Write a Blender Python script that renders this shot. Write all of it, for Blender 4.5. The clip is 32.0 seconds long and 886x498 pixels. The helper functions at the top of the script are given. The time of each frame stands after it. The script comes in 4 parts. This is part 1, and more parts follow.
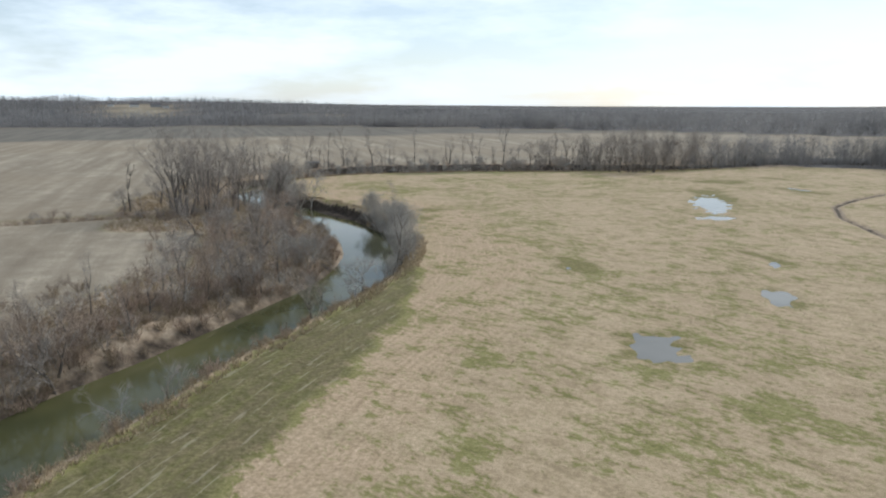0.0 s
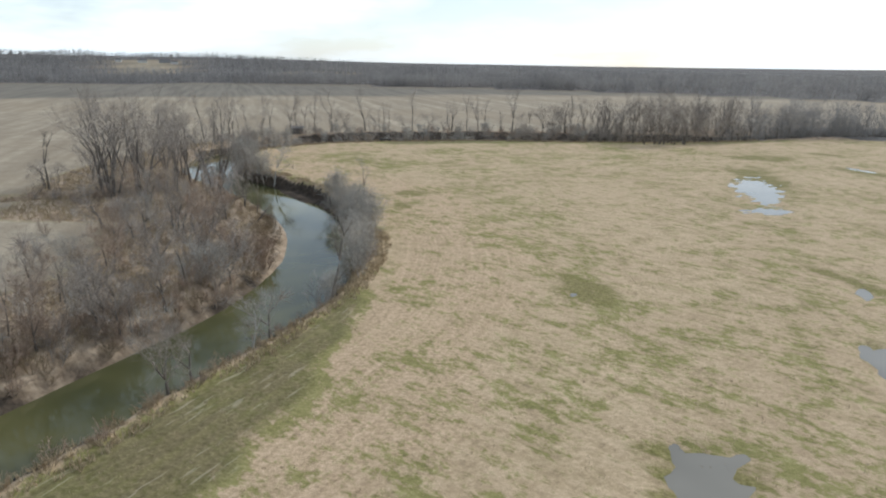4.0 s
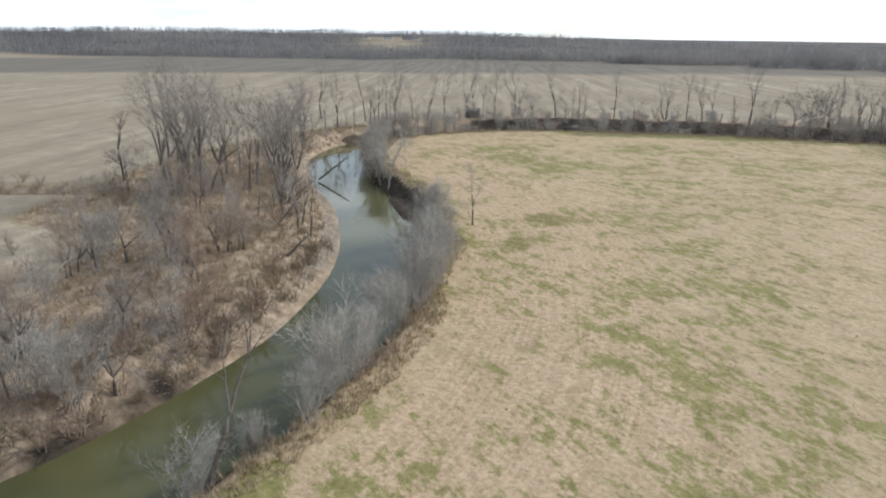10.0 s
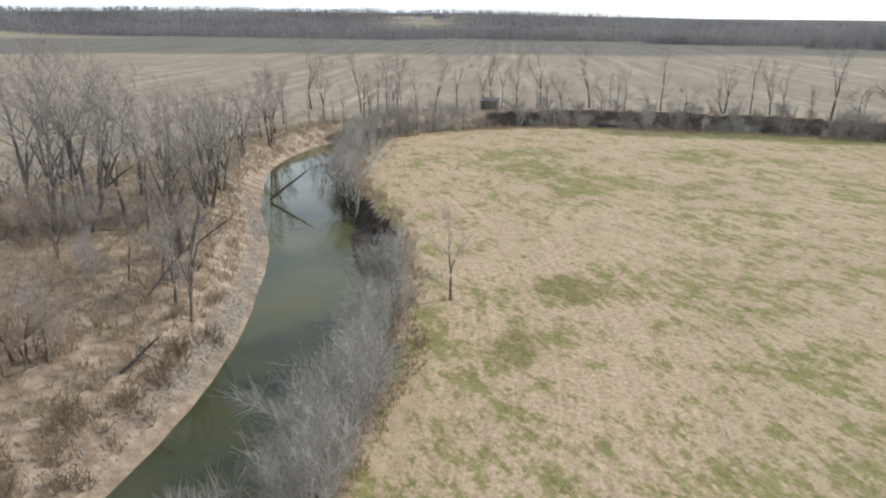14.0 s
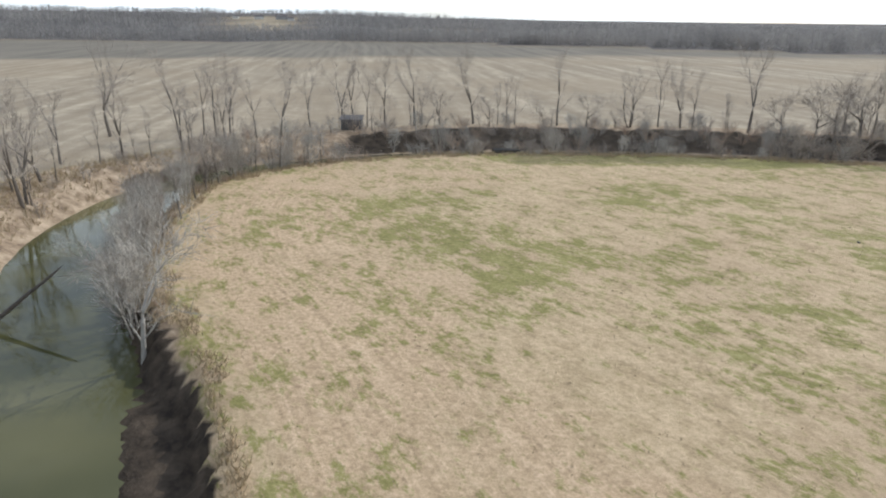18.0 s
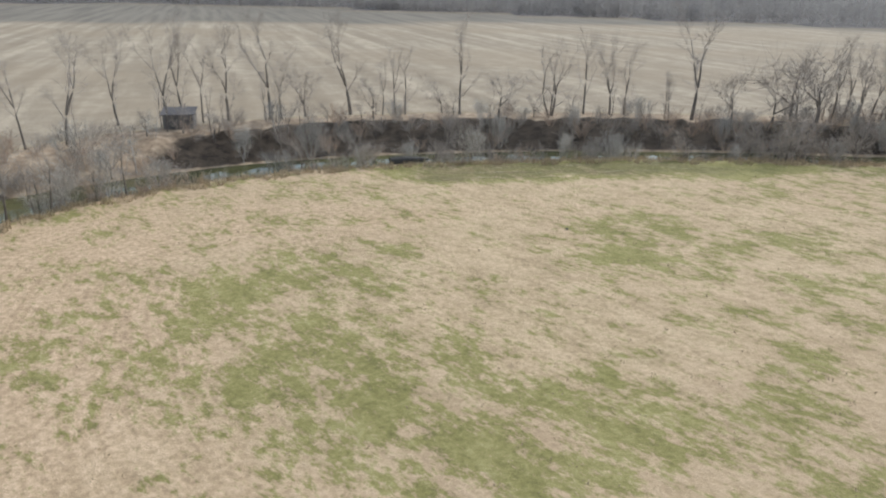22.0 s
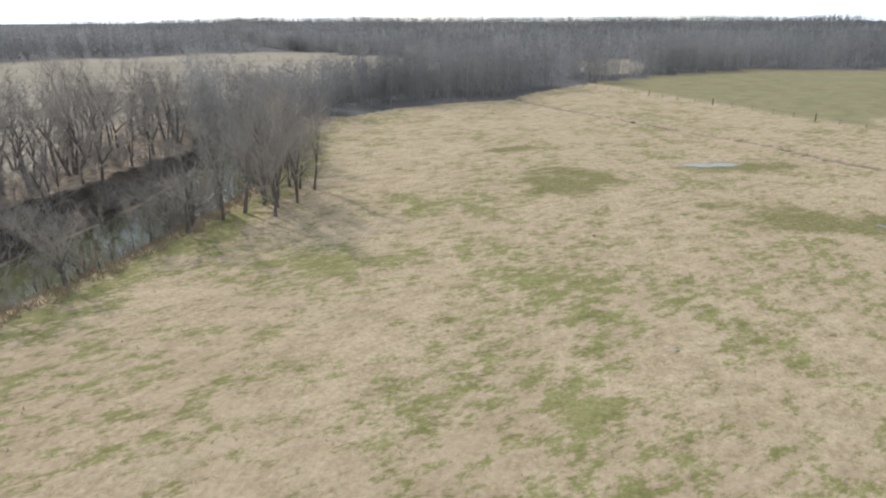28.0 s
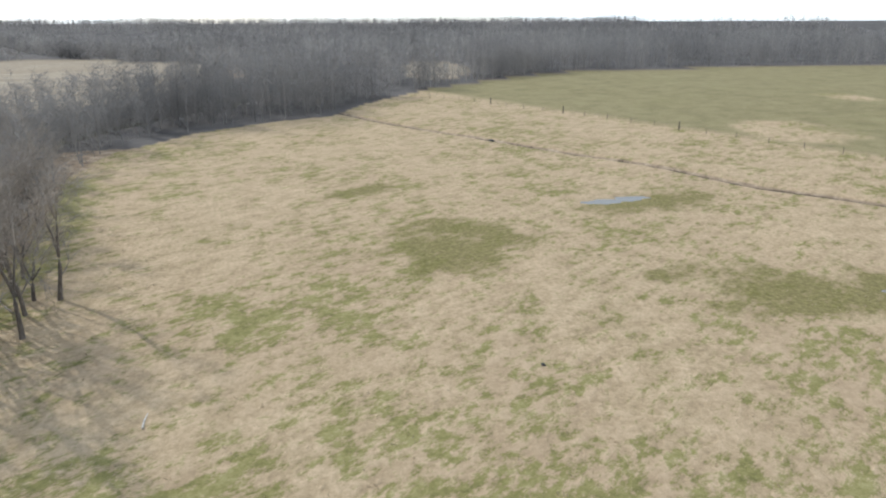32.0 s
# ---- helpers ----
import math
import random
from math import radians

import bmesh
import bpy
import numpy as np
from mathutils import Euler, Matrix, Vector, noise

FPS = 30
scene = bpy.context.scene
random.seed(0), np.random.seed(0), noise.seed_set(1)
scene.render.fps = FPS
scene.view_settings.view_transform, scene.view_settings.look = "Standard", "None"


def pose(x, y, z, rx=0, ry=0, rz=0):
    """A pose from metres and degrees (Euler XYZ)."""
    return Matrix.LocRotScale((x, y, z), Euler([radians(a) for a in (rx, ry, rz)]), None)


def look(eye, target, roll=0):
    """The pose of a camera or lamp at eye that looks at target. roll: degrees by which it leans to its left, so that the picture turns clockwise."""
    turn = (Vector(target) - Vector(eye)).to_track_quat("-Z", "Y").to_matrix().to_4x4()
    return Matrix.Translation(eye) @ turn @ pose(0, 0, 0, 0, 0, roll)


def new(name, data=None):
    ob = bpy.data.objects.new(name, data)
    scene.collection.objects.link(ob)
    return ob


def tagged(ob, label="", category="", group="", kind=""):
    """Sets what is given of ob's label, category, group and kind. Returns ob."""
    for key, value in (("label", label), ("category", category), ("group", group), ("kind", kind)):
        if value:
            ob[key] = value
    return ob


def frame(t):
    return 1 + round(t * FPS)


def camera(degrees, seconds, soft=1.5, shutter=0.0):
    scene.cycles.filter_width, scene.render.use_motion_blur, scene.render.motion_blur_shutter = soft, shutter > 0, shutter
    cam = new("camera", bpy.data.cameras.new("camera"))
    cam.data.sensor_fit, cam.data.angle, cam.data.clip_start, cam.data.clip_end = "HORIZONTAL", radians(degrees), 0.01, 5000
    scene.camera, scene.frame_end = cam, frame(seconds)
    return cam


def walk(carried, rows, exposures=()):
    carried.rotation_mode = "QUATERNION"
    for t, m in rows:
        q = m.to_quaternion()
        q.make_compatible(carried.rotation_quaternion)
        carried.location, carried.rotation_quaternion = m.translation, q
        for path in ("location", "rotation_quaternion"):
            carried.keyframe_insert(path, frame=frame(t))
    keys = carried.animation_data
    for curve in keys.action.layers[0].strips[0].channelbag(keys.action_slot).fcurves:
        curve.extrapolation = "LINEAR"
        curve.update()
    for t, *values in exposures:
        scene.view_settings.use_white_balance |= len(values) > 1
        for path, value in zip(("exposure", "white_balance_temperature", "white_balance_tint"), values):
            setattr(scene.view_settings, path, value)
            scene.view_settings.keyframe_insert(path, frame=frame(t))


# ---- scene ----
cam = camera(66.56, 32.0, soft=2.1)
PATH = [
    (0.0, 0.064, -0.094, 26.379, 0.50, -12.32, 0.02),
    (0.5, 1.272, 3.840, 26.376, 0.51, -15.30, -0.06),
    (1.0, 2.504, 7.721, 26.349, -2.10, -15.34, -0.13),
    (1.5, 3.690, 11.562, 26.295, -2.04, -15.36, -0.18),
    (2.0, 4.720, 15.419, 26.231, -2.08, -15.31, -0.25),
    (2.5, 5.505, 19.329, 26.266, -2.01, -15.35, -0.38),
    (3.0, 6.066, 23.277, 26.320, -1.36, -15.33, -0.45),
    (3.5, 6.486, 27.235, 26.364, 1.83, -15.33, -0.45),
    (5.5, 6.839, 43.881, 24.673, 2.39, -17.42, -0.56),
    (6.0, 6.823, 48.227, 24.486, 2.44, -17.46, -0.48),
    (6.5, 6.988, 52.547, 24.393, 2.62, -17.46, -0.46),
    (7.0, 7.541, 56.713, 24.329, 2.69, -17.51, -0.43),
    (7.5, 8.526, 60.607, 24.255, 2.68, -17.60, -0.37),
    (8.0, 9.875, 64.301, 24.172, 8.44, -17.67, -0.35),
    (8.5, 11.456, 67.873, 24.058, 8.41, -17.67, -0.30),
    (9.0, 13.080, 71.422, 23.890, 16.83, -17.64, -0.22),
    (9.5, 14.539, 75.071, 23.822, 16.69, -17.54, -0.20),
    (10.0, 15.558, 78.784, 23.817, 22.06, -17.53, -0.19),
    (10.5, 16.003, 82.635, 23.821, 23.32, -17.50, -0.19),
    (11.0, 15.831, 86.596, 23.767, 23.67, -17.70, -0.12),
    (11.5, 15.149, 90.776, 23.775, 23.66, -18.99, -0.10),
    (12.0, 14.109, 95.111, 23.765, 23.63, -18.97, -0.09),
    (12.5, 12.893, 99.475, 23.627, 23.64, -18.94, -0.11),
    (13.0, 11.523, 103.841, 23.331, 23.66, -19.07, -0.13),
    (13.5, 9.978, 108.136, 22.936, 23.61, -19.05, -0.08),
    (14.0, 8.312, 112.461, 22.655, 24.87, -19.09, -0.06),
    (14.5, 6.667, 116.890, 22.525, 26.85, -18.97, -0.12),
    (16.5, -1.101, 134.274, 21.813, 26.93, -19.16, -0.12),
    (17.0, -3.205, 138.529, 21.696, 18.80, -19.03, -0.19),
    (17.5, -5.273, 142.819, 21.622, 16.39, -19.03, -0.23),
    (18.0, -7.187, 147.176, 21.593, 12.52, -18.97, -0.25),
    (18.5, -8.858, 151.557, 21.535, 12.49, -19.00, -0.24),
    (19.0, -10.329, 155.934, 21.437, 12.53, -19.02, -0.22),
    (19.5, -11.682, 160.305, 21.352, 12.56, -19.01, -0.21),
    (20.0, -12.934, 164.661, 21.240, 11.39, -19.06, -0.29),
    (20.5, -14.155, 169.052, 21.080, 9.89, -19.00, -0.42),
    (21.0, -15.264, 173.444, 20.668, 0.60, -18.70, -0.64),
    (21.5, -16.278, 177.839, 20.228, 0.64, -18.48, -0.89),
    (22.0, -17.166, 182.201, 19.905, 0.46, -21.48, -1.11),
    (22.5, -17.781, 186.499, 19.860, -5.03, -21.51, -0.83),
    (23.0, -18.015, 190.635, 19.919, -20.34, -21.46, -0.57),
    (23.5, -17.868, 194.598, 19.988, -22.08, -21.48, -0.46),
    (24.0, -17.426, 198.405, 20.046, -26.90, -21.47, -0.34),
    (24.5, -16.731, 202.113, 20.110, -37.00, -21.44, -0.22),
    (25.0, -15.744, 205.714, 20.183, -42.20, -21.53, -0.14),
    (25.5, -14.315, 209.234, 20.298, -51.58, -21.61, -0.11),
    (26.0, -12.572, 212.678, 20.470, -59.82, -19.75, -0.17),
    (26.5, -10.620, 215.992, 20.647, -66.92, -19.74, -0.23),
    (28.5, 1.442, 226.132, 20.238, -78.81, -18.02, -0.11),
    (29.0, 5.302, 227.667, 20.148, -82.96, -18.06, -0.02),
    (29.5, 9.221, 229.077, 20.137, -89.94, -18.07, 0.08),
    (30.0, 13.160, 230.232, 20.176, -90.00, -18.13, 0.14),
    (30.5, 17.032, 231.083, 20.179, -92.64, -18.12, 0.16),
    (31.0, 20.689, 231.648, 20.202, -92.65, -18.20, 0.18),
    (31.5, 24.178, 231.982, 20.254, -92.66, -18.31, 0.15),
    (32.0, 27.651, 232.205, 20.326, -92.65, -18.28, 0.03),
]
walk(cam, [(t, pose(x, y, z, 90 + pitch, roll, yaw)) for t, x, y, z, yaw, pitch, roll in PATH],
     exposures=[(0.0, -0.67, 6300, 8), (3.0, -0.60, 6350, 8), (6.0, -0.50, 6400, 9), (12.0, -0.32, 6450, 10), (18.0, -0.31, 6450, 10), (23.0, -0.24, 6450, 10), (29.0, -0.32, 6350, 9), (32.0, -0.28, 6400, 9)])

# ---- light ----
SUN_AZ, SUN_EL = 40.0, 34.0
world = bpy.data.worlds.new("sky")
scene.world = world
world.use_nodes = True
wt = world.node_tree
wt.nodes.clear()
w_out = wt.nodes.new("ShaderNodeOutputWorld")
w_bg = wt.nodes.new("ShaderNodeBackground")
w_sky = wt.nodes.new("ShaderNodeTexSky")
w_sky.sky_type = "NISHITA"
w_sky.sun_disc = False
w_sky.sun_elevation, w_sky.sun_rotation = radians(SUN_EL), radians(SUN_AZ)
w_sky.altitude, w_sky.air_density, w_sky.dust_density, w_sky.ozone_density = 100, 1.0, 0.6, 2.0
w_tc = wt.nodes.new("ShaderNodeTexCoord")
w_map = wt.nodes.new("ShaderNodeMapping")
w_map.inputs["Scale"].default_value = (2.2, 2.2, 9.0)
w_n = wt.nodes.new("ShaderNodeTexNoise")
w_n.inputs["Scale"].default_value, w_n.inputs["Detail"].default_value, w_n.inputs["Roughness"].default_value = 1.1, 6.0, 0.6
w_r = wt.nodes.new("ShaderNodeValToRGB")
w_r.color_ramp.elements[0].position, w_r.color_ramp.elements[1].position = 0.45, 0.62
w_r.color_ramp.elements[0].color = (0.45, 0.45, 0.45, 1)
w_mix = wt.nodes.new("ShaderNodeMixRGB")
w_mix.blend_type = "MIX"
wt.links.new(w_tc.outputs["Generated"], w_map.inputs["Vector"])
wt.links.new(w_map.outputs["Vector"], w_n.inputs["Vector"])
w_sep = wt.nodes.new("ShaderNodeSeparateXYZ")
w_low = wt.nodes.new("ShaderNodeMapRange")
w_low.inputs["From Min"].default_value, w_low.inputs["From Max"].default_value = 0.06, 0.4
w_low.inputs["To Min"].default_value, w_low.inputs["To Max"].default_value = 0.045, -0.08
w_add = wt.nodes.new("ShaderNodeMath")
wt.links.new(w_tc.outputs["Generated"], w_sep.inputs["Vector"])
wt.links.new(w_sep.outputs["Z"], w_low.inputs["Value"])
wt.links.new(w_n.outputs["Fac"], w_add.inputs[0])
wt.links.new(w_low.outputs["Result"], w_add.inputs[1])
wt.links.new(w_add.outputs[0], w_r.inputs["Fac"])
wt.links.new(w_r.outputs["Color"], w_mix.inputs["Fac"])
w_glow = wt.nodes.new("ShaderNodeMapRange")
w_glow.inputs["From Min"].default_value, w_glow.inputs["From Max"].default_value = 0.10, 0.60
w_glow.inputs["To Min"].default_value, w_glow.inputs["To Max"].default_value = 1.85, 1.05
w_mul = wt.nodes.new("ShaderNodeVectorMath")
w_mul.operation = "SCALE"
w_mul.inputs[0].default_value = (8.6, 9.6, 10.6)
wt.links.new(w_sep.outputs["Z"], w_glow.inputs["Value"])
wt.links.new(w_glow.outputs["Result"], w_mul.inputs["Scale"])
wt.links.new(w_mul.outputs["Vector"], w_mix.inputs["Color2"])
w_clear = wt.nodes.new("ShaderNodeVectorMath")
w_clear.operation = "SCALE"
w_clear.inputs["Scale"].default_value = 1.5
wt.links.new(w_sky.outputs["Color"], w_clear.inputs[0])
wt.links.new(w_clear.outputs["Vector"], w_mix.inputs["Color1"])
wt.links.new(w_mix.outputs["Color"], w_bg.inputs["Color"])
wt.links.new(w_bg.outputs["Background"], w_out.inputs["Surface"])
w_bg.inputs["Strength"].default_value = 0.10
sun = new("sun", bpy.data.lights.new("sun", "SUN"))
sun.data.energy, sun.data.angle, sun.data.color = 3.15, radians(0.6), (1.0, 0.98, 0.93)
a, e = radians(SUN_AZ), radians(SUN_EL)
sun.matrix_world = look((math.sin(a) * math.cos(e) * 500, math.cos(a) * math.cos(e) * 500, math.sin(e) * 500), (0, 0, 0))

# ---- materials ----


def material(name):
    m = bpy.data.materials.new(name)
    m.use_nodes = True
    return m, m.node_tree, m.node_tree.nodes["Principled BSDF"]


def ramp(nt, fac, stops):
    r = nt.nodes.new("ShaderNodeValToRGB")
    el = r.color_ramp.elements
    while len(el) < len(stops):
        el.new(0.5)
    for k, (p, c) in zip(el, stops):
        k.position, k.color = p, (*c, 1) if len(c) == 3 else c
    nt.links.new(fac, r.inputs["Fac"])
    return r.outputs["Color"]


def mixc(nt, fac, a, b, mode="MIX"):
    n = nt.nodes.new("ShaderNodeMixRGB")
    n.blend_type = mode
    for sock, v in ((n.inputs["Fac"], fac), (n.inputs["Color1"], a), (n.inputs["Color2"], b)):
        if isinstance(v, (int, float)):
            sock.default_value = v
        elif isinstance(v, tuple):
            sock.default_value = (*v, 1)
        else:
            nt.links.new(v, sock)
    return n.outputs["Color"]


def maths(nt, op, a, b=0.0, clamp=False):
    n = nt.nodes.new("ShaderNodeMath")
    n.operation, n.use_clamp = op, clamp
    for sock, v in zip(n.inputs, (a, b)):
        if isinstance(v, (int, float)):
            sock.default_value = v
        else:
            nt.links.new(v, sock)
    return n.outputs[0]


def noise_of(nt, vec, scale, detail=4.0, rough=0.6, stretch=None, turn=0.0):
    if stretch:
        if turn:
            rt = nt.nodes.new("ShaderNodeMapping")
            rt.inputs["Rotation"].default_value = (0, 0, radians(turn))
            nt.links.new(vec, rt.inputs["Vector"])
            vec = rt.outputs["Vector"]
        mp = nt.nodes.new("ShaderNodeMapping")
        mp.inputs["Scale"].default_value = stretch
        nt.links.new(vec, mp.inputs["Vector"])
        vec = mp.outputs["Vector"]
    n = nt.nodes.new("ShaderNodeTexNoise")
    n.inputs["Scale"].default_value, n.inputs["Detail"].default_value, n.inputs["Roughness"].default_value = scale, detail, rough
    nt.links.new(vec, n.inputs["Vector"])
    return n.outputs["Fac"]


def step(nt, v, lo, hi):
    n = nt.nodes.new("ShaderNodeMapRange")
    n.inputs["From Min"].default_value, n.inputs["From Max"].default_value = lo, hi
    nt.links.new(v, n.inputs["Value"])
    return n.outputs["Result"]


def bump(nt, bsdf, h, strength, dist):
    b = nt.nodes.new("ShaderNodeBump")
    b.inputs["Strength"].default_value, b.inputs["Distance"].default_value = strength, dist
    nt.links.new(h, b.inputs["Height"])
    nt.links.new(b.outputs["Normal"], bsdf.inputs["Normal"])


def bark(name, dark, light, scale=6.0):
    m, nt, b = material(name)
    tc = nt.nodes.new("ShaderNodeTexCoord").outputs["Object"]
    n1 = noise_of(nt, tc, scale, 5, 0.65, (1, 1, 0.25))
    n2 = noise_of(nt, tc, 0.5, 2)
    oi = nt.nodes.new("ShaderNodeObjectInfo").outputs["Random"]
    f = maths(nt, "ADD", maths(nt, "MULTIPLY", n1, 0.7), maths(nt, "MULTIPLY", n2, 0.3))
    c = ramp(nt, f, [(0.32, dark), (0.68, light)])
    c = mixc(nt, 1.0, c, ramp(nt, oi, [(0.0, (0.75, 0.75, 0.75)), (1.0, (1.15, 1.12, 1.08))]), "MULTIPLY")
    nt.links.new(c, b.inputs["Base Color"])
    b.inputs["Roughness"].default_value = 0.9
    bump(nt, b, n1, 0.5, 0.03)
    return m


BARK = bark("bark_grey_brown", (0.075, 0.062, 0.052), (0.25, 0.215, 0.185))
BARK_PALE = bark("bark_pale", (0.36, 0.335, 0.30), (0.74, 0.71, 0.66), 3.0)
TWIG = bark("twig_grey", (0.27, 0.235, 0.205), (0.49, 0.435, 0.385), 3.0)
TWIG_PALE = bark("twig_pale_grey", (0.34, 0.315, 0.28), (0.62, 0.585, 0.53), 3.0)
TWIG_RED = bark("twig_russet", (0.30, 0.225, 0.17), (0.54, 0.42, 0.33), 3.0)
TWIG_TAN = bark("twig_straw", (0.24, 0.175, 0.11), (0.5, 0.39, 0.26), 3.0)


def bare_woods():
    """Masses of bare twigs, which let part of the light through; stands of differing tone."""
    m, nt, b = material("woods_grey")
    g = nt.nodes.new("ShaderNodeNewGeometry")
    n1, n2 = noise_of(nt, g.outputs["Position"], 0.006, 3, 0.6), noise_of(nt, g.outputs["Position"], 0.05, 4, 0.6)
    f = maths(nt, "ADD", maths(nt, "MULTIPLY", n1, 0.6), maths(nt, "MULTIPLY", n2, 0.4))
    c = ramp(nt, f, [(0.36, (0.21, 0.205, 0.205)), (0.5, (0.345, 0.33, 0.32)), (0.64, (0.49, 0.465, 0.44))])
    c = mixc(nt, 1.0, c, ramp(nt, g.outputs["Random Per Island"], [(0.0, (0.8, 0.8, 0.8)), (1.0, (1.15, 1.13, 1.1))]), "MULTIPLY")
    nt.links.new(c, b.inputs["Base Color"])
    b.inputs["Roughness"].default_value = 0.95
    tr, mx = nt.nodes.new("ShaderNodeBsdfTranslucent"), nt.nodes.new("ShaderNodeMixShader")
    nt.links.new(c, tr.inputs["Color"])
    mx.inputs["Fac"].default_value = 0.45
    nt.links.new(b.outputs["BSDF"], mx.inputs[1])
    nt.links.new(tr.outputs["BSDF"], mx.inputs[2])
    nt.links.new(mx.outputs["Shader"], nt.nodes["Material Output"].inputs["Surface"])
    return m


WOODS = bare_woods()


def water(name, deep, shallow, rough):
    m, nt, b = material(name)
    g = nt.nodes.new("ShaderNodeNewGeometry").outputs["Position"]
    n1 = noise_of(nt, g, 0.05, 3)
    nt.links.new(ramp(nt, n1, [(0.35, deep), (0.65, shallow)]), b.inputs["Base Color"])
    b.inputs["Roughness"].default_value, b.inputs["IOR"].default_value = rough, 1.33
    n2 = noise_of(nt, g, 1.6, 3, 0.5)
    bump(nt, b, n2, 0.03, 0.05)
    return m


RIVER = water("river_water", (0.06, 0.066, 0.03), (0.135, 0.128, 0.055), 0.04)
POOL = water("puddle_water", (0.20, 0.185, 0.155), (0.31, 0.285, 0.24), 0.02)


def ground_material():
    m, nt, b = material("land")
    pos = nt.nodes.new("ShaderNodeNewGeometry").outputs["Position"]

    def attr(name):
        n = nt.nodes.new("ShaderNodeAttribute")
        n.attribute_name = name
        return n
    sep = nt.nodes.new("ShaderNodeSeparateColor")
    nt.links.new(attr("zone").outputs["Color"], sep.inputs["Color"])
    woods, stub, green = sep.outputs[0], sep.outputs[1], sep.outputs[2]
    sep2 = nt.nodes.new("ShaderNodeSeparateColor")
    nt.links.new(attr("zone2").outputs["Color"], sep2.inputs["Color"])
    wet, gravel, soil_shade = sep2.outputs[0], sep2.outputs[1], sep2.outputs[2]
    head = attr("headland").outputs["Fac"]
    field2 = attr("plow").outputs["Fac"]
    flow = attr("flow").outputs["Vector"]
    # dry pasture: straw with tufts, rows along the bank and green growth in patches
    big = noise_of(nt, pos, 0.045, 3, 0.55)
    mid = noise_of(nt, pos, 0.20, 5, 0.65)
    fine = noise_of(nt, pos, 2.4, 6, 0.75)
    tuft = noise_of(nt, pos, 0.75, 5, 0.7, (1, 0.45, 1), -46)
    clump = noise_of(nt, pos, 0.50, 6, 0.8, (1, 0.4, 1), -46)
    frond = noise_of(nt, pos, 1.3, 5, 0.8, (1, 0.5, 1), -46)
    rows = noise_of(nt, flow, 1.0, 5, 0.7, (0.10, 1.25, 1))
    lines = noise_of(nt, flow, 1.0, 5, 0.7, (0.05, 2.1, 1))
    mixed = maths(nt, "ADD", maths(nt, "ADD", maths(nt, "MULTIPLY", fine, 0.50), maths(nt, "MULTIPLY", tuft, 0.40)), maths(nt, "MULTIPLY", lines, 0.10))
    straw = ramp(nt, mixed, [(0.34, (0.325, 0.245, 0.15)), (0.47, (0.505, 0.378, 0.236)), (0.60, (0.685, 0.53, 0.352))])
    straw = mixc(nt, maths(nt, "MULTIPLY", step(nt, big, 0.42, 0.62), 0.4), straw, (0.50, 0.358, 0.24))
    rosy = attr("rosy").outputs["Fac"]
    pink = ramp(nt, maths(nt, "ADD", maths(nt, "MULTIPLY", lines, 0.32), maths(nt, "MULTIPLY", fine, 0.68)),
                [(0.36, (0.355, 0.25, 0.16)), (0.5, (0.57, 0.41, 0.265)), (0.61, (0.735, 0.555, 0.385))])
    straw = mixc(nt, maths(nt, "MULTIPLY", step(nt, maths(nt, "ADD", rosy, maths(nt, "MULTIPLY", maths(nt, "SUBTRACT", big, 0.5), 1.6)), 0.3, 0.9), 0.8), straw, pink)
    straw = mixc(nt, maths(nt, "MULTIPLY", step(nt, mid, 0.52, 0.7), 0.35), straw, (0.31, 0.245, 0.135))
    grass = ramp(nt, maths(nt, "ADD", maths(nt, "MULTIPLY", fine, 0.55), maths(nt, "MULTIPLY", tuft, 0.45)),
                 [(0.33, (0.11, 0.125, 0.034)), (0.48, (0.225, 0.225, 0.062)), (0.64, (0.38, 0.355, 0.145))])
    fringe = maths(nt, "MULTIPLY", step(nt, head, 0.02, 0.3), step(nt, head, 1.0, 0.6))
    patch = maths(nt, "ADD", maths(nt, "ADD", maths(nt, "MULTIPLY", big, 0.46), maths(nt, "MULTIPLY", mid, 0.45)),
                  maths(nt, "ADD", maths(nt, "ADD", maths(nt, "MULTIPLY", clump, 0.80), maths(nt, "MULTIPLY", rows, 0.20)), maths(nt, "MULTIPLY", green, 0.42)))
    patch = maths(nt, "ADD", patch, maths(nt, "ADD", maths(nt, "MULTIPLY", frond, 0.95), maths(nt, "MULTIPLY", fringe, 0.17)))
    isgreen = maths(nt, "MULTIPLY", step(nt, patch, 1.45, 1.555), 0.8)
    col = mixc(nt, isgreen, straw, grass)
    # mown olive headland beside the river, with a few pale swaths
    olive = ramp(nt, maths(nt, "ADD", maths(nt, "MULTIPLY", fine, 0.7), maths(nt, "MULTIPLY", mid, 0.3)),
                 [(0.34, (0.068, 0.062, 0.026)), (0.5, (0.155, 0.135, 0.062)), (0.66, (0.27, 0.23, 0.118))])
    olive = mixc(nt, maths(nt, "MULTIPLY", step(nt, noise_of(nt, flow, 1.0, 4, 0.7, (0.05, 0.7, 1)), 0.45, 0.65), 0.4), olive, grass)
    dash = step(nt, noise_of(nt, flow, 1.0, 3, 0.6, (0.16, 1.7, 1)), 0.60, 0.65)
    olive = mixc(nt, maths(nt, "MULTIPLY", dash, 0.6), olive, (0.47, 0.42, 0.30))
    headf = step(nt, maths(nt, "ADD", head, maths(nt, "MULTIPLY", maths(nt, "SUBTRACT", mid, 0.5), 1.1)), 0.35, 0.85)
    col = mixc(nt, maths(nt, "MULTIPLY", headf, 0.85), col, olive)
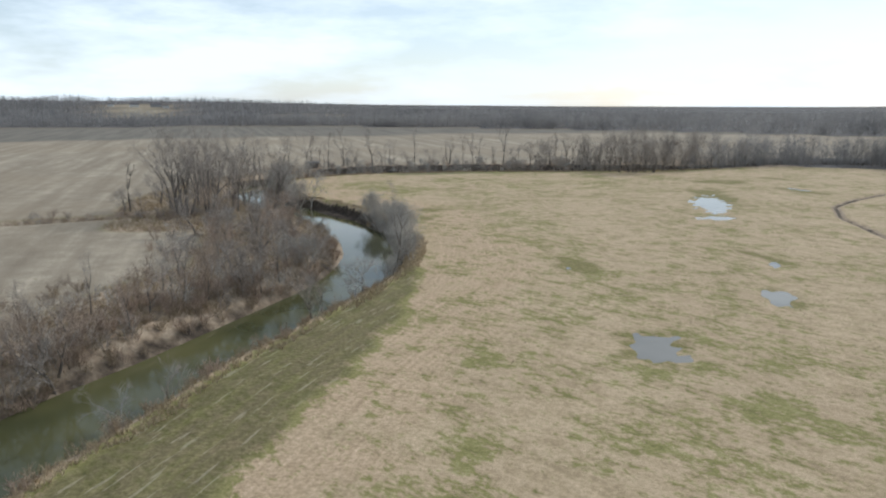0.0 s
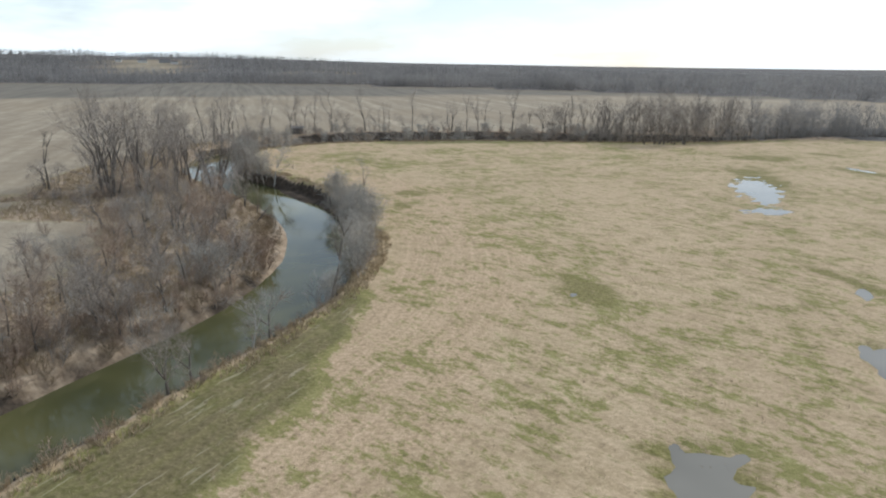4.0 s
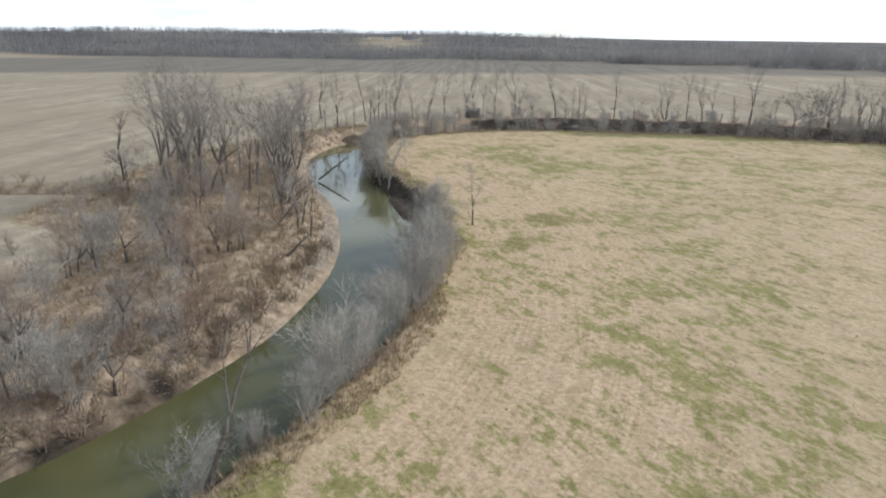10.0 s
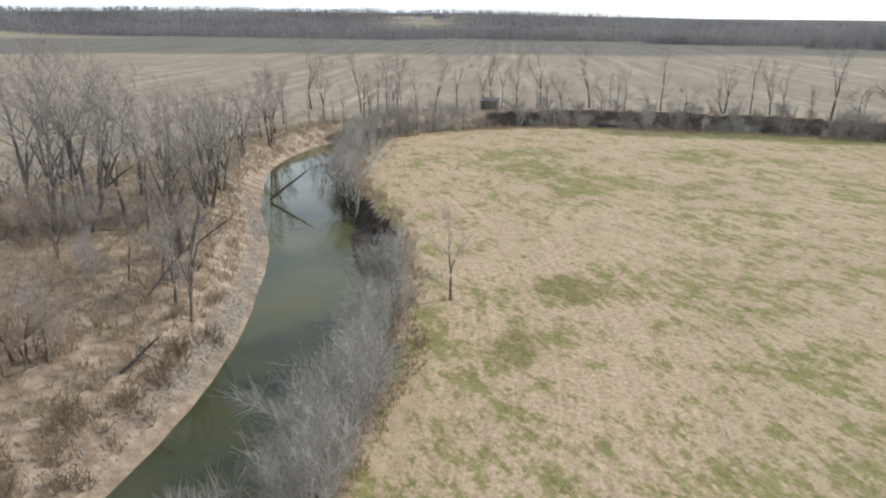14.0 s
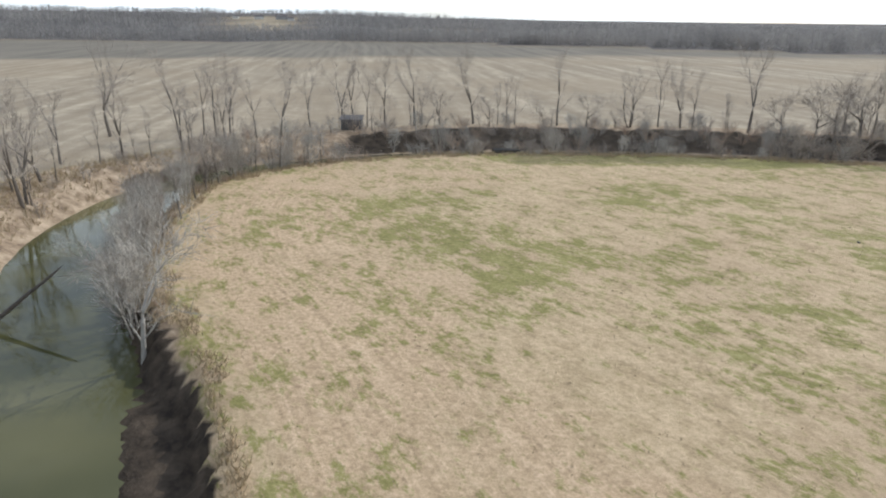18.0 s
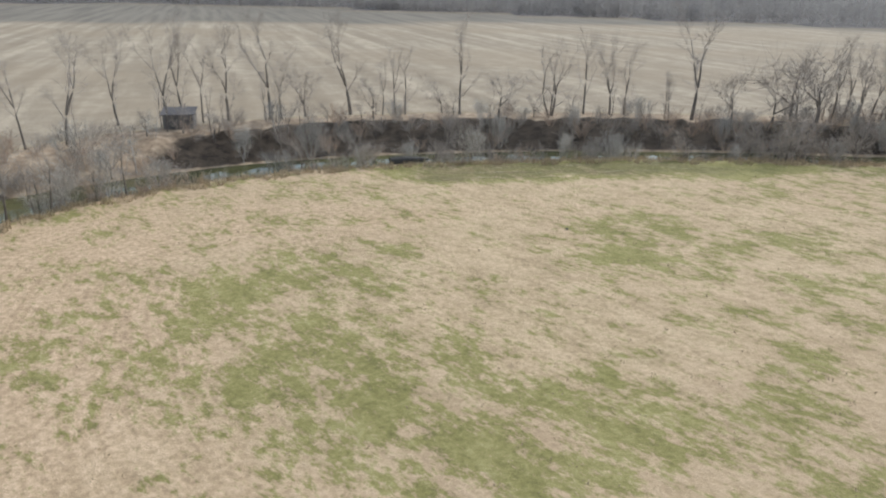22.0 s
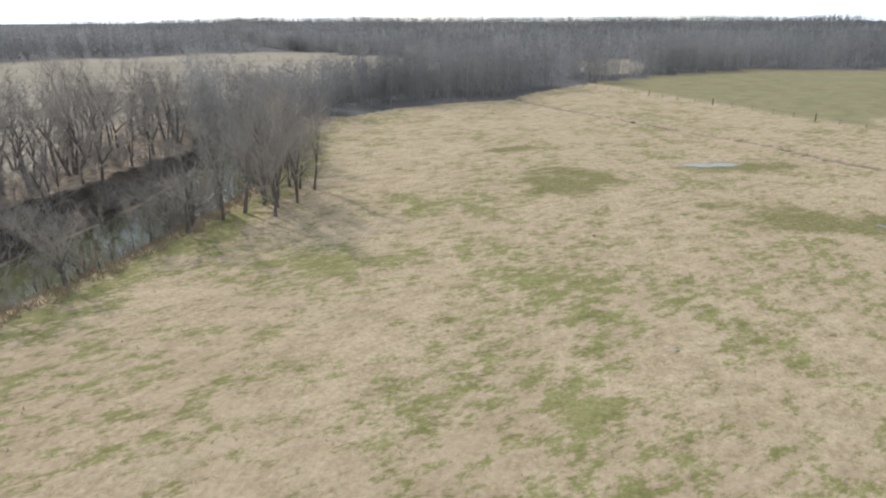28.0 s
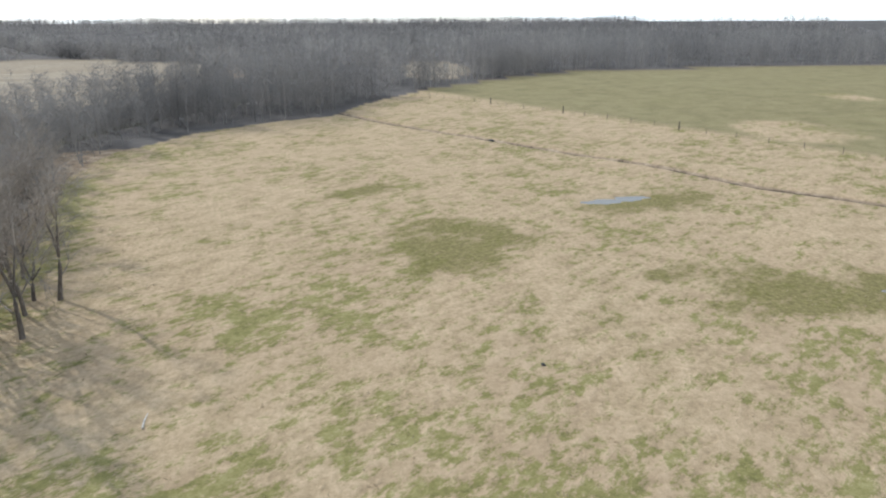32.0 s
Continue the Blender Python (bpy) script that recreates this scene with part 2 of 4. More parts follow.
    # close-grazed olive hillside
    hillc = ramp(nt, maths(nt, "ADD", maths(nt, "MULTIPLY", fine, 0.5), maths(nt, "MULTIPLY", mid, 0.5)),
                 [(0.36, (0.20, 0.185, 0.09)), (0.5, (0.30, 0.262, 0.133)), (0.64, (0.39, 0.34, 0.19))])
    col = mixc(nt, maths(nt, "MULTIPLY", attr("hill").outputs["Fac"], 0.9), col, hillc)
    # crop stubble in combed strips
    comb = noise_of(nt, pos, 1.0, 3, 0.55, (0.010, 0.20, 1), -109)
    comb2 = noise_of(nt, pos, 0.007, 3, 0.5, (1, 2.5, 1), 10)
    sc = ramp(nt, maths(nt, "ADD", maths(nt, "MULTIPLY", comb, 0.4), maths(nt, "ADD", maths(nt, "MULTIPLY", fine, 0.3), maths(nt, "MULTIPLY", mid, 0.3))),
              [(0.38, (0.29, 0.235, 0.172)), (0.5, (0.385, 0.318, 0.235)), (0.62, (0.56, 0.47, 0.355))])
    sc = mixc(nt, maths(nt, "MULTIPLY", step(nt, comb2, 0.45, 0.6), 0.5), sc, (0.36, 0.285, 0.20))
    plow = ramp(nt, comb, [(0.35, (0.19, 0.168, 0.138)), (0.65, (0.265, 0.235, 0.19))])
    sc = mixc(nt, field2, sc, plow)
    col = mixc(nt, stub, col, sc)
    # woodland floor: leaf litter, dead brush
    lit = noise_of(nt, pos, 0.6, 6, 0.7)
    wc = ramp(nt, lit, [(0.3, (0.17, 0.122, 0.086)), (0.47, (0.355, 0.265, 0.185)), (0.64, (0.56, 0.44, 0.32))])
    wedge = step(nt, maths(nt, "ADD", woods, maths(nt, "MULTIPLY", maths(nt, "SUBTRACT", mid, 0.5), 0.9)), 0.35, 0.62)
    col = mixc(nt, wedge, col, wc)
    # wet hollows: olive moss
    mc = ramp(nt, fine, [(0.3, (0.115, 0.105, 0.035)), (0.55, (0.24, 0.215, 0.075)), (0.7, (0.36, 0.30, 0.14))])
    wetf = step(nt, maths(nt, "ADD", wet, maths(nt, "MULTIPLY", maths(nt, "SUBTRACT", tuft, 0.5), 2.2)), 0.3, 0.75)
    col = mixc(nt, maths(nt, "MULTIPLY", wetf, 0.85), col, mc)
    # grey litter and undergrowth of the distant woods
    far_floor = ramp(nt, noise_of(nt, pos, 0.05, 5, 0.7), [(0.35, (0.085, 0.08, 0.078)), (0.65, (0.19, 0.175, 0.165))])
    col = mixc(nt, attr("distant").outputs["Fac"], col, far_floor)
    # gravel bar and bare cut bank, whose dark colour also carries bank shade
    gv = noise_of(nt, pos, 3.0, 4, 0.7)
    gc = ramp(nt, gv, [(0.35, (0.17, 0.135, 0.10)), (0.65, (0.45, 0.385, 0.31))])
    col = mixc(nt, step(nt, maths(nt, "ADD", gravel, maths(nt, "MULTIPLY", maths(nt, "SUBTRACT", mid, 0.5), 0.8)), 0.4, 0.6), col, gc)
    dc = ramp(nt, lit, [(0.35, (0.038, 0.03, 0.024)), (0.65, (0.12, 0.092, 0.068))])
    col = mixc(nt, step(nt, maths(nt, "ADD", soil_shade, maths(nt, "MULTIPLY", maths(nt, "SUBTRACT", mid, 0.5), 0.6)), 0.4, 0.6), col, dc)
    nt.links.new(col, b.inputs["Base Color"])
    b.inputs["Roughness"].default_value = 0.95
    b.inputs["Specular IOR Level"].default_value = 0.15
    hgt = maths(nt, "ADD", maths(nt, "MULTIPLY", fine, 0.6), maths(nt, "MULTIPLY", tuft, 0.6))
    bump(nt, b, hgt, 0.7, 0.25)
    return m


LAND = ground_material()

# ---- the lie of the land ----
# river centre line: x, y, width of the wooded strip on the far side, run of that side's bank
RIVER_LINE = [(-81, -80, 20, 5), (-58.5, -14, 20, 5), (-42, 31, 20, 5), (-31.8, 64.3, 21, 4), (-25, 82, 25, 4), (-18, 100, 25, 4),
              (-16, 112, 27, 5), (-16, 125, 28, 6), (-19, 138, 30, 7), (-23, 150, 30, 7), (-30, 163, 46, 8), (-40, 177, 46, 8),
              (-52, 190, 38, 8), (-61, 205, 30, 7), (-66, 218, 23, 6), (-68, 232, 18, 5), (-64, 245, 16, 4), (-56, 255, 17, 7),
              (-44, 264, 21, 11), (-28, 271, 22, 13), (-10, 275, 22, 13), (10, 277, 22, 13), (30, 277, 22, 13), (50, 276, 22, 12),
              (70, 277, 24, 10), (90, 281, 26, 8), (108, 288, 28, 4), (125, 297, 30, 4), (150, 304, 30, 4), (185, 300, 30, 4),
              (230, 285, 30, 4), (300, 275, 30, 4), (420, 310, 30, 4)]
EAST_WOODS = [(92, 270), (110, 276), (125, 282), (145, 283), (165, 276), (180, 264), (190, 251), (215, 245), (254, 227), (310, 168), (327, 100),
              (332, 0), (300, -220), (900, -500), (1200, 300), (520, 470), (420, 335), (320, 300), (230, 318), (150, 330), (95, 300)]
DITCH_WEST = [(-330, 40), (-160, 118), (-100, 149), (-80, 158), (-66, 162), (-59, 165)]
DITCH_EAST = [(197, 250), (174, 235), (153, 217), (130, 197.5), (113, 186), (99, 172), (91, 155), (86, 131), (84, 100)]
POOLS = [(22.7, 68.3, 3.2, 4.6, 0.2), (44.6, 88, 2.0, 4.2, 0.3), (69, 175.5, 4.6, 18.5, 0.28), (62, 154, 5.0, 2.6, 0.0), (107.6, 207, 1.5, 4.8, -0.37), (19.4, 105, 0.45, 0.9, 0.0),
         (53, 107, 0.8, 3.0, 0.4)]
MOSS = [(91, 228, 11, 9, 0.2), (77, 202, 7, 11, 0.5), (76, 190, 9, 9, 0.3), (71, 178, 8, 13, 0.25), (106.5, 202, 5, 13, -0.35), (114, 239, 3, 8, -0.6), (20.5, 107, 4, 8, -0.35), (22, 69, 5, 7, 0.3),
        (45, 88, 3.5, 7, 0.2), (-4.5, 168.4, 6, 4.5, 0.2), (-5.5, 154.3, 2.6, 5, 0.0), (54, 113, 2, 9, -0.4)]
# green growth in the pasture: x, y, reach
LUSH_SOUTH = [(10, 84, 7), (4, 66, 4), (20, 62, 5), (14.6, 49, 5), (2, 47, 4), (-2, 42, 4), (21, 43, 4), (28.5, 52, 4), (18.5, 113, 4), (23, 101, 4), (3, 101.5, 3), (8.7, 117.6, 5), (6, 87, 5),
              (13, 86.5, 6), (20, 84, 6), (9.4, 81, 5), (16, 82, 6), (9.3, 142.6, 5), (10.4, 128, 5), (16.4, 147, 6), (7.3, 116, 5), (3, 112, 3)]
LUSH_MID = [(15, 161, 5), (10, 144, 4), (17, 146.5, 5), (8, 135.4, 4), (21, 144, 5), (-32.4, 198.4, 4), (-18.6, 193, 6), (-9.5, 196, 5), (-25.4, 193.7, 4), (-18.5, 180.6, 3), (6.5, 191, 5), (12, 199, 5),
            (-22.4, 176.4, 2.5), (-30.4, 192.7, 3), (-38, 196.5, 2.5), (-18.5, 195, 5), (-20.7, 199.4, 4), (-15, 201, 4), (-8.4, 196.7, 4), (-11.6, 202.6, 4), (-22.8, 191, 3), (0, 196, 4), (-30, 203, 3)]
LUSH_NORTH = [(-29.3, 228, 5), (-31.3, 219, 4), (-22, 229.4, 6), (-22.3, 213, 5), (-30.4, 230, 4), (-31, 225, 4), (-25, 222, 5), (-26, 215, 5), (-21, 210.6, 5), (-29, 209.4, 4), (-20, 206.4, 4), (-40, 215.5, 2.5),
              (-36, 208, 2.5), (0, 234, 6), (-15.5, 216, 4), (-10.4, 213.5, 4), (-8, 210, 4), (-12.4, 207.4, 4), (12, 228, 5), (21.3, 222, 4), (21, 215.7, 4), (24, 212.4, 4), (6.8, 236.6, 5), (1.2, 242, 5)]
LUSH_EAST = [(43, 212, 5), (34, 223, 6), (47, 225.5, 5), (15, 238, 4), (53.6, 247, 5), (60, 235, 5), (51, 232, 5), (48.6, 229, 5), (51, 225, 5), (77, 239, 4), (73.5, 243.5, 4), (52, 213, 4), (49, 210, 4),
             (52, 250, 4), (54, 241.6, 4), (38, 233, 4), (30, 236, 4)]
FAR_WOODS = [(-4600, 330), (-1500, 600), (-860, 697), (-626, 745), (-397, 765), (-223, 812), (-100, 786), (-1, 738), (81, 712), (125, 675), (200, 640), (290, 560), (400, 520), (520, 470), (1200, 300), (900, -500),
             (2000, -2000), (4600, -1000), (4600, 4600), (-4600, 4600)]
CLEARINGS = [(-515, 1136, 60, 60), (-556, 1216, 64, 64), (-597, 1296, 70, 70), (-632, 1366, 72, 60), (-250, 1180, 110, 60), (900, 1300, 300, 60), (350, 1250, 160, 30), (343, 222, 55, 16)]


def spline(pts, n):
    """Catmull-Rom points through pts, n to each span."""
    p = np.array(pts, float)
    p = np.vstack([2 * p[0] - p[1], p, 2 * p[-1] - p[-2]])
    u = np.arange(n)[:, None] / n
    out = [0.5 * (2 * b + (c - a) * u + (2 * a - 5 * b + 4 * c - d) * u**2 + (3 * b - a - 3 * c + d) * u**3)
           for a, b, c, d in zip(p, p[1:], p[2:], p[3:])]
    return np.vstack(out + [p[-2:-1]])


def to_line(x, y, line):
    """Distance along a line, signed distance (right of it positive), and the place on it as a fraction of its points."""
    best = np.full(x.shape, 1e18)
    along, side, idx = np.zeros_like(x), np.ones_like(x), np.zeros_like(x)
    s = 0.0
    for i, (p, q) in enumerate(zip(line[:-1, :2], line[1:, :2])):
        v = q - p
        ln = math.hypot(*v)
        u = np.clip(((x - p[0]) * v[0] + (y - p[1]) * v[1]) / ln**2, 0, 1)
        d2 = (x - p[0] - u * v[0])**2 + (y - p[1] - u * v[1])**2
        near = d2 < best
        best = np.where(near, d2, best)
        along = np.where(near, s + u * ln, along)
        side = np.where(near, np.sign((x - p[0]) * v[1] - (y - p[1]) * v[0]), side)
        idx = np.where(near, i + u, idx)
        s += ln
    return along, np.sqrt(best) * np.where(side == 0, 1, side), idx


def inside(x, y, poly):
    res = np.zeros(x.shape, bool)
    for (x0, y0), (x1, y1) in zip(poly, poly[1:] + poly[:1]):
        cross = ((y0 > y) != (y1 > y)) & (x < (x1 - x0) * (y - y0) / ((y1 - y0) or 1e-9) + x0)
        res ^= cross
    return res


def smooth(a, b, v):
    u = np.clip((v - a) / (b - a), 0, 1)
    return u * u * (3 - 2 * u)


RNG = np.random.default_rng(7)
WAVES = [(RNG.uniform(0, 6.28), RNG.uniform(0, 6.28), RNG.uniform(0, 6.28)) for _ in range(10)]


def ripple(x, y, size):
    """Smooth value noise of about that size, from crossed waves, within -1 and 1."""
    v = np.zeros_like(x)
    for k, (a, p, q) in enumerate(WAVES):
        f = 6.28 / (size * (0.6 + 0.12 * k))
        v += np.sin((x * math.cos(a) + y * math.sin(a)) * f + p + 1.7 * np.sin((x * math.sin(a) - y * math.cos(a)) * f * 0.6 + q))
    return v / 5.0


LINE = spline(RIVER_LINE, 5)
DW, DE = spline(DITCH_WEST, 4), np.array(DITCH_EAST, float)


def base_z(x, y):
    return 0.004 * np.clip(x, -150, 250) - 0.0065 * (np.clip(y, -50, 400) - 150)


def land(x, y):
    """Height, zones and river coordinates of the ground at the places x, y."""
    x, y = np.asarray(x, float), np.asarray(y, float)
    s, d, idx = to_line(x, y, LINE)
    wid = np.interp(idx, np.arange(len(LINE)), LINE[:, 2])
    run = np.interp(idx, np.arange(len(LINE)), LINE[:, 3])
    wob = ripple(x, y, 14.0)
    z = base_z(x, y) + 0.10 * ripple(x, y, 30.0)
    far = np.hypot(x - 20, y - 150)
    az = np.degrees(np.arctan2(-(x + 5), y - 130))
    hill = np.interp(az, [-180, -135, -100, -60, -45, -30, -10, 5, 20, 45, 90, 180], [27, 27, 27, 24, 9, -10, -4, 7, 29, 34, 27, 27])
    z = z + hill * smooth(850, 1700, far)
    # green rise in the east
    z = z + 1.7 * smooth(0, 70, (x - 175) * 0.55 - (y - 190) * 0.83) * smooth(130, 190, x)
    # channel
    edge = 6.0 + 0.5 * wob * (d > 0)
    cut = smooth(160, 168, y) * (1 - smooth(196, 206, y)) * (x < 0)
    scoop = np.exp(-((y - 174) / 10.0)**4) * (x < 0)
    right = smooth(edge - 0.6 + 1.2 * cut, edge + 3.2 - 0.9 * cut, d)
    shore = edge + 0.5 - (1.9 + 0.8 * np.exp(-((y - 135) / 14)**2)) * (1 - smooth(190, 206, y)) * smooth(55, 72, y)
    inner = shore + 0.6 - 0.31 * (run + 0.6)
    right = right * (1 - scoop) + scoop * (0.38 * smooth(3.2, 5.6, d) + 0.62 * smooth(8.7, 9.7, d))
    u = np.clip((-d - inner + 0.6) / (run + 0.6), 0, 1)
    left = 0.7 * u + 0.3 * smooth(0, 1, u)
    bank = np.where(d > 0, right, left)
    depth = 3.5
    z = z - depth * (1 - bank)
    outer = np.exp(-((d + 12) / 6.0)**2) * np.where(d < 0, 1, 0) * 0.5
    z = z + outer * (0.6 + 0.6 * ripple(x, y, 7.0)) + 0.5 * smooth(248, 260, y) * smooth(9, 18, -d) * (1 - smooth(22, 30, -d))
    z = z + 0.28 * ripple(x, y, 5.0) * smooth(9, 14, -d) * (1 - smooth(wid - 6, wid, -d))
    z = z + np.where(np.abs(d) < 40, 0.12 * ripple(x, y, 4.0) * smooth(6, 9, np.abs(d)) * (1 - smooth(12, 16, d)), 0)
    _, dw, _ = to_line(x, y, DW)
    z = z - 1.9 * (1 - smooth(1.2, 5.0, np.abs(dw))) * (d < -5)
    _, de, _ = to_line(x, y, DE)
    z = z - 0.45 * (1 - smooth(0.4, 1.6, np.abs(de)))
    wet = np.zeros_like(x)
    for cx, cy, a, b, t in MOSS:
        u, v = (x - cx) * math.cos(t) - (y - cy) * math.sin(t), (x - cx) * math.sin(t) + (y - cy) * math.cos(t)
        wet = np.maximum(wet, 0.9 * (1 - smooth(0.25, 1.2, np.hypot(u / a, v / b) + 0.35 * ripple(x, y, 9.0))))
    for cx, cy, a, b, t in POOLS:
        u, v = (x - cx) * math.cos(t) - (y - cy) * math.sin(t), (x - cx) * math.sin(t) + (y - cy) * math.cos(t)
        hollow = 1 - smooth(0.6, 1.3, np.hypot(u / a, v / b) + 0.28 * ripple(x, y, 5.0) + 0.34 * ripple(x, y, 2.6))
        z = z * (1 - hollow) + (base_z(cx, cy) - 0.27 + 0.10 * ripple(x, y, 3.0)) * hollow
    east = inside(x, y, EAST_WOODS)
    woods = np.where(d < 0, smooth(-wid - 3, -wid + 1, d), 1 - smooth(8.2, 10.5 + 0.8 * wob, d))
    woods = np.maximum(woods, east)
    woods = np.maximum(woods, 0.9 * (1 - smooth(2.5, 5.5, np.abs(dw))) * (d < -5))
    woods = np.maximum(woods, 1.0 * (1 - smooth(0.5, 1.6, np.abs(de))))
    distant = inside(x, y, FAR_WOODS)
    for cx, cy, a, b in CLEARINGS:
        distant = distant & (np.hypot((x - cx) / a, (y - cy) / b) > 1)
        east = east & (np.hypot((x - cx) / a, (y - cy) / b) > 1)
    glade = inside(x, y, EAST_WOODS) & ~east
    woods = np.maximum(np.where(glade, 0, woods), distant)
    beyond = far > 620 + 60 * ripple(x, y, 300.0)
    stub = (d < 0) * (1 - woods)
    stub = np.where(beyond & (d > 0), 0.0, stub)
    stub = np.where(glade | ((far > 900) & ~distant), 1.0, stub)
    hillside = smooth(0, 6, (x - 125) * 0.512 - (y - 156) * 0.859) * smooth(105, 115, x + 4 * wob) * (d > 0) * (1 - woods)
    hillside = hillside * smooth(0.7, 1.2, np.hypot((x - 158) / 14, (y - 158) / 10) + 0.3 * wob) * smooth(0.7, 1.2, np.hypot((x - 202) / 10, (y - 119) / 6) + 0.3 * wob)
    headland = (1 - smooth(-1.8, 1.8, d + 0.8 * wob - np.interp(y, [40, 62, 80, 96, 112], [22.5, 21.5, 18.5, 14, 10]))) * smooth(9.5, 11.5, d) * (1 - smooth(100, 112, y)) * (d > 0)
    headland = np.maximum(headland, 0.85 * (1 - smooth(14, 21, d + 1.5 * wob)) * smooth(9, 11, d) * smooth(246, 252, y) * smooth(-28, -16, x) * (1 - smooth(8, 30, x)))
    rosy = (1 - smooth(24, 40, d + 3 * wob)) * smooth(11, 15, d) * (1 - smooth(235, 262, y)) * (x < 30)
    strip = (1 - smooth(20, 30, d)) * smooth(9, 13, d) * (1 - smooth(75, 105, y))
    strip2 = (1 - smooth(12, 18, d)) * smooth(9, 12, d) * smooth(-30, 10, x) * (y > 240)
    green = np.clip(0.15 * strip + 0.4 * strip2 + 0.25 * (d < 0), 0, 1)
    bar = 0.6 * np.exp(-((d + 5.6) / 2.2)**2) * smooth(122, 145, y) * (1 - smooth(182, 194, y)) * (x < 0) * (d < 0)
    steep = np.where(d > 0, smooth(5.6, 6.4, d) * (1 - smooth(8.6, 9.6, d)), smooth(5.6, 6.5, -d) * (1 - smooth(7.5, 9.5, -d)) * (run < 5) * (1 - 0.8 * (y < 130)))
    # far bank slope: dark earth, with the slope's shade put into the colour
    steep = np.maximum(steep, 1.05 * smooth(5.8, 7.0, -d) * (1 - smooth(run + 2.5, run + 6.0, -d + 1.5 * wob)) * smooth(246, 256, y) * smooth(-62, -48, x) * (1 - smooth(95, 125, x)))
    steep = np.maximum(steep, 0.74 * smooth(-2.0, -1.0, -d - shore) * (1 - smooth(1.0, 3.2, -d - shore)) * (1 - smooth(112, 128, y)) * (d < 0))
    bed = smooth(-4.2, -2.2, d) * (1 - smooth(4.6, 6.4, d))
    # shelf below the cut bank: dark earth colour that includes the bank's shadow
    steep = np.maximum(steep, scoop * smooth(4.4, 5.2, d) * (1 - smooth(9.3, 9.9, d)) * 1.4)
    soil_shade = np.maximum(np.maximum(0.75 * steep, bed), 0.62 * (1 - smooth(0.3, 1.1, np.abs(de))))
    plow = smooth(-8, 8, y - np.interp(x, [-900, -335, -197, 0, 150, 300], [215, 482, 548, 600, 610, 560])) * (d < 0) * (far < 900)
    lush = np.zeros_like(x)
    for cx, cy, a in LUSH_SOUTH + LUSH_MID + LUSH_NORTH + LUSH_EAST:
        lush = np.maximum(lush, 1 - smooth(0.2, 1.5, np.hypot(x - cx, y - cy) / a + 0.3 * ripple(x, y, 8.0)))
    green = np.clip(green + 0.24 * lush - 0.12 * rosy, 0, 1)
    return z, np.stack([woods, stub, green, np.ones_like(x)], -1), np.stack([wet, bar, soil_shade, np.ones_like(x)], -1), s, d, (headland, plow, rosy, hillside, np.maximum(distant * 1.0, east * (np.hypot(x - 90, y - 270) > 60)))


GRID = {}


def read(key, x, y):
    """The ground's height, river distance or woodland at x, y, read off the sheet."""
    xs, ys, g = GRID["xs"], GRID["ys"], GRID[key]
    i = np.clip(np.searchsorted(xs, x) - 1, 0, len(xs) - 2)
    j = np.clip(np.searchsorted(ys, y) - 1, 0, len(ys) - 2)
    u, v = (x - xs[i]) / (xs[i + 1] - xs[i]), (y - ys[j]) / (ys[j + 1] - ys[j])
    return (g[j, i] * (1 - u) + g[j, i + 1] * u) * (1 - v) + (g[j + 1, i] * (1 - u) + g[j + 1, i + 1] * u) * v


def axis(lo, hi, fine, reach):
    core = np.arange(lo, hi + 0.01, fine)
    out, step_, v = [], fine, hi
    while v < reach:
        step_ *= 1.14
        v += step_
        out.append(v)
    low, step_, v = [], fine, lo
    while v > -reach:
        step_ *= 1.14
        v -= step_
        low.append(v)
    return np.array(low[::-1] + list(core) + out)


def sheet(name, xs, ys, mat):
    X, Y = np.meshgrid(xs, ys)
    x, y = X.ravel(), Y.ravel()
    z, zone, zone2, s, d, headland = land(x, y)
    nx, ny = len(xs), len(ys)
    i = np.arange(nx * ny).reshape(ny, nx)
    quads = np.stack([i[:-1, :-1], i[:-1, 1:], i[1:, 1:], i[1:, :-1]], -1).reshape(-1, 4)
    me = bpy.data.meshes.new(name)
    me.vertices.add(len(x))
    me.vertices.foreach_set("co", np.stack([x, y, z], -1).ravel())
    me.loops.add(quads.size)
    me.loops.foreach_set("vertex_index", quads.ravel())
    me.polygons.add(len(quads))
    me.polygons.foreach_set("loop_start", np.arange(0, quads.size, 4))
    me.update(calc_edges=True)
    for nm, val in (("zone", zone), ("zone2", zone2)):
        at = me.attributes.new(nm, "FLOAT_COLOR", "POINT")
        at.data.foreach_set("color", val.astype(np.float32).ravel())
    at = me.attributes.new("flow", "FLOAT_VECTOR", "POINT")
    at.data.foreach_set("vector", np.stack([s, d, 0 * s], -1).astype(np.float32).ravel())
    for nm, val in zip(("headland", "plow", "rosy", "hill", "distant"), headland):
        at = me.attributes.new(nm, "FLOAT", "POINT")
        at.data.foreach_set("value", val.astype(np.float32))
    me.polygons.foreach_set("use_smooth", np.ones(len(quads), bool))
    me.materials.append(mat)
    GRID.update(xs=xs, ys=ys, z=z.reshape(ny, nx), d=d.reshape(ny, nx), woods=zone[:, 0].reshape(ny, nx))
    return new(name, me)


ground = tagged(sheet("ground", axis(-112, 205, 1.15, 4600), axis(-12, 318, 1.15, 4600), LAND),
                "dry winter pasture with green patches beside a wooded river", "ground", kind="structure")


def mesh_of(name, verts, faces, mat, flat=False):
    me = bpy.data.meshes.new(name)
    me.from_pydata(verts, [], faces)
    me.update()
    if not flat:
        me.polygons.foreach_set("use_smooth", np.ones(len(me.polygons), bool))
    me.materials.append(mat)
    return me


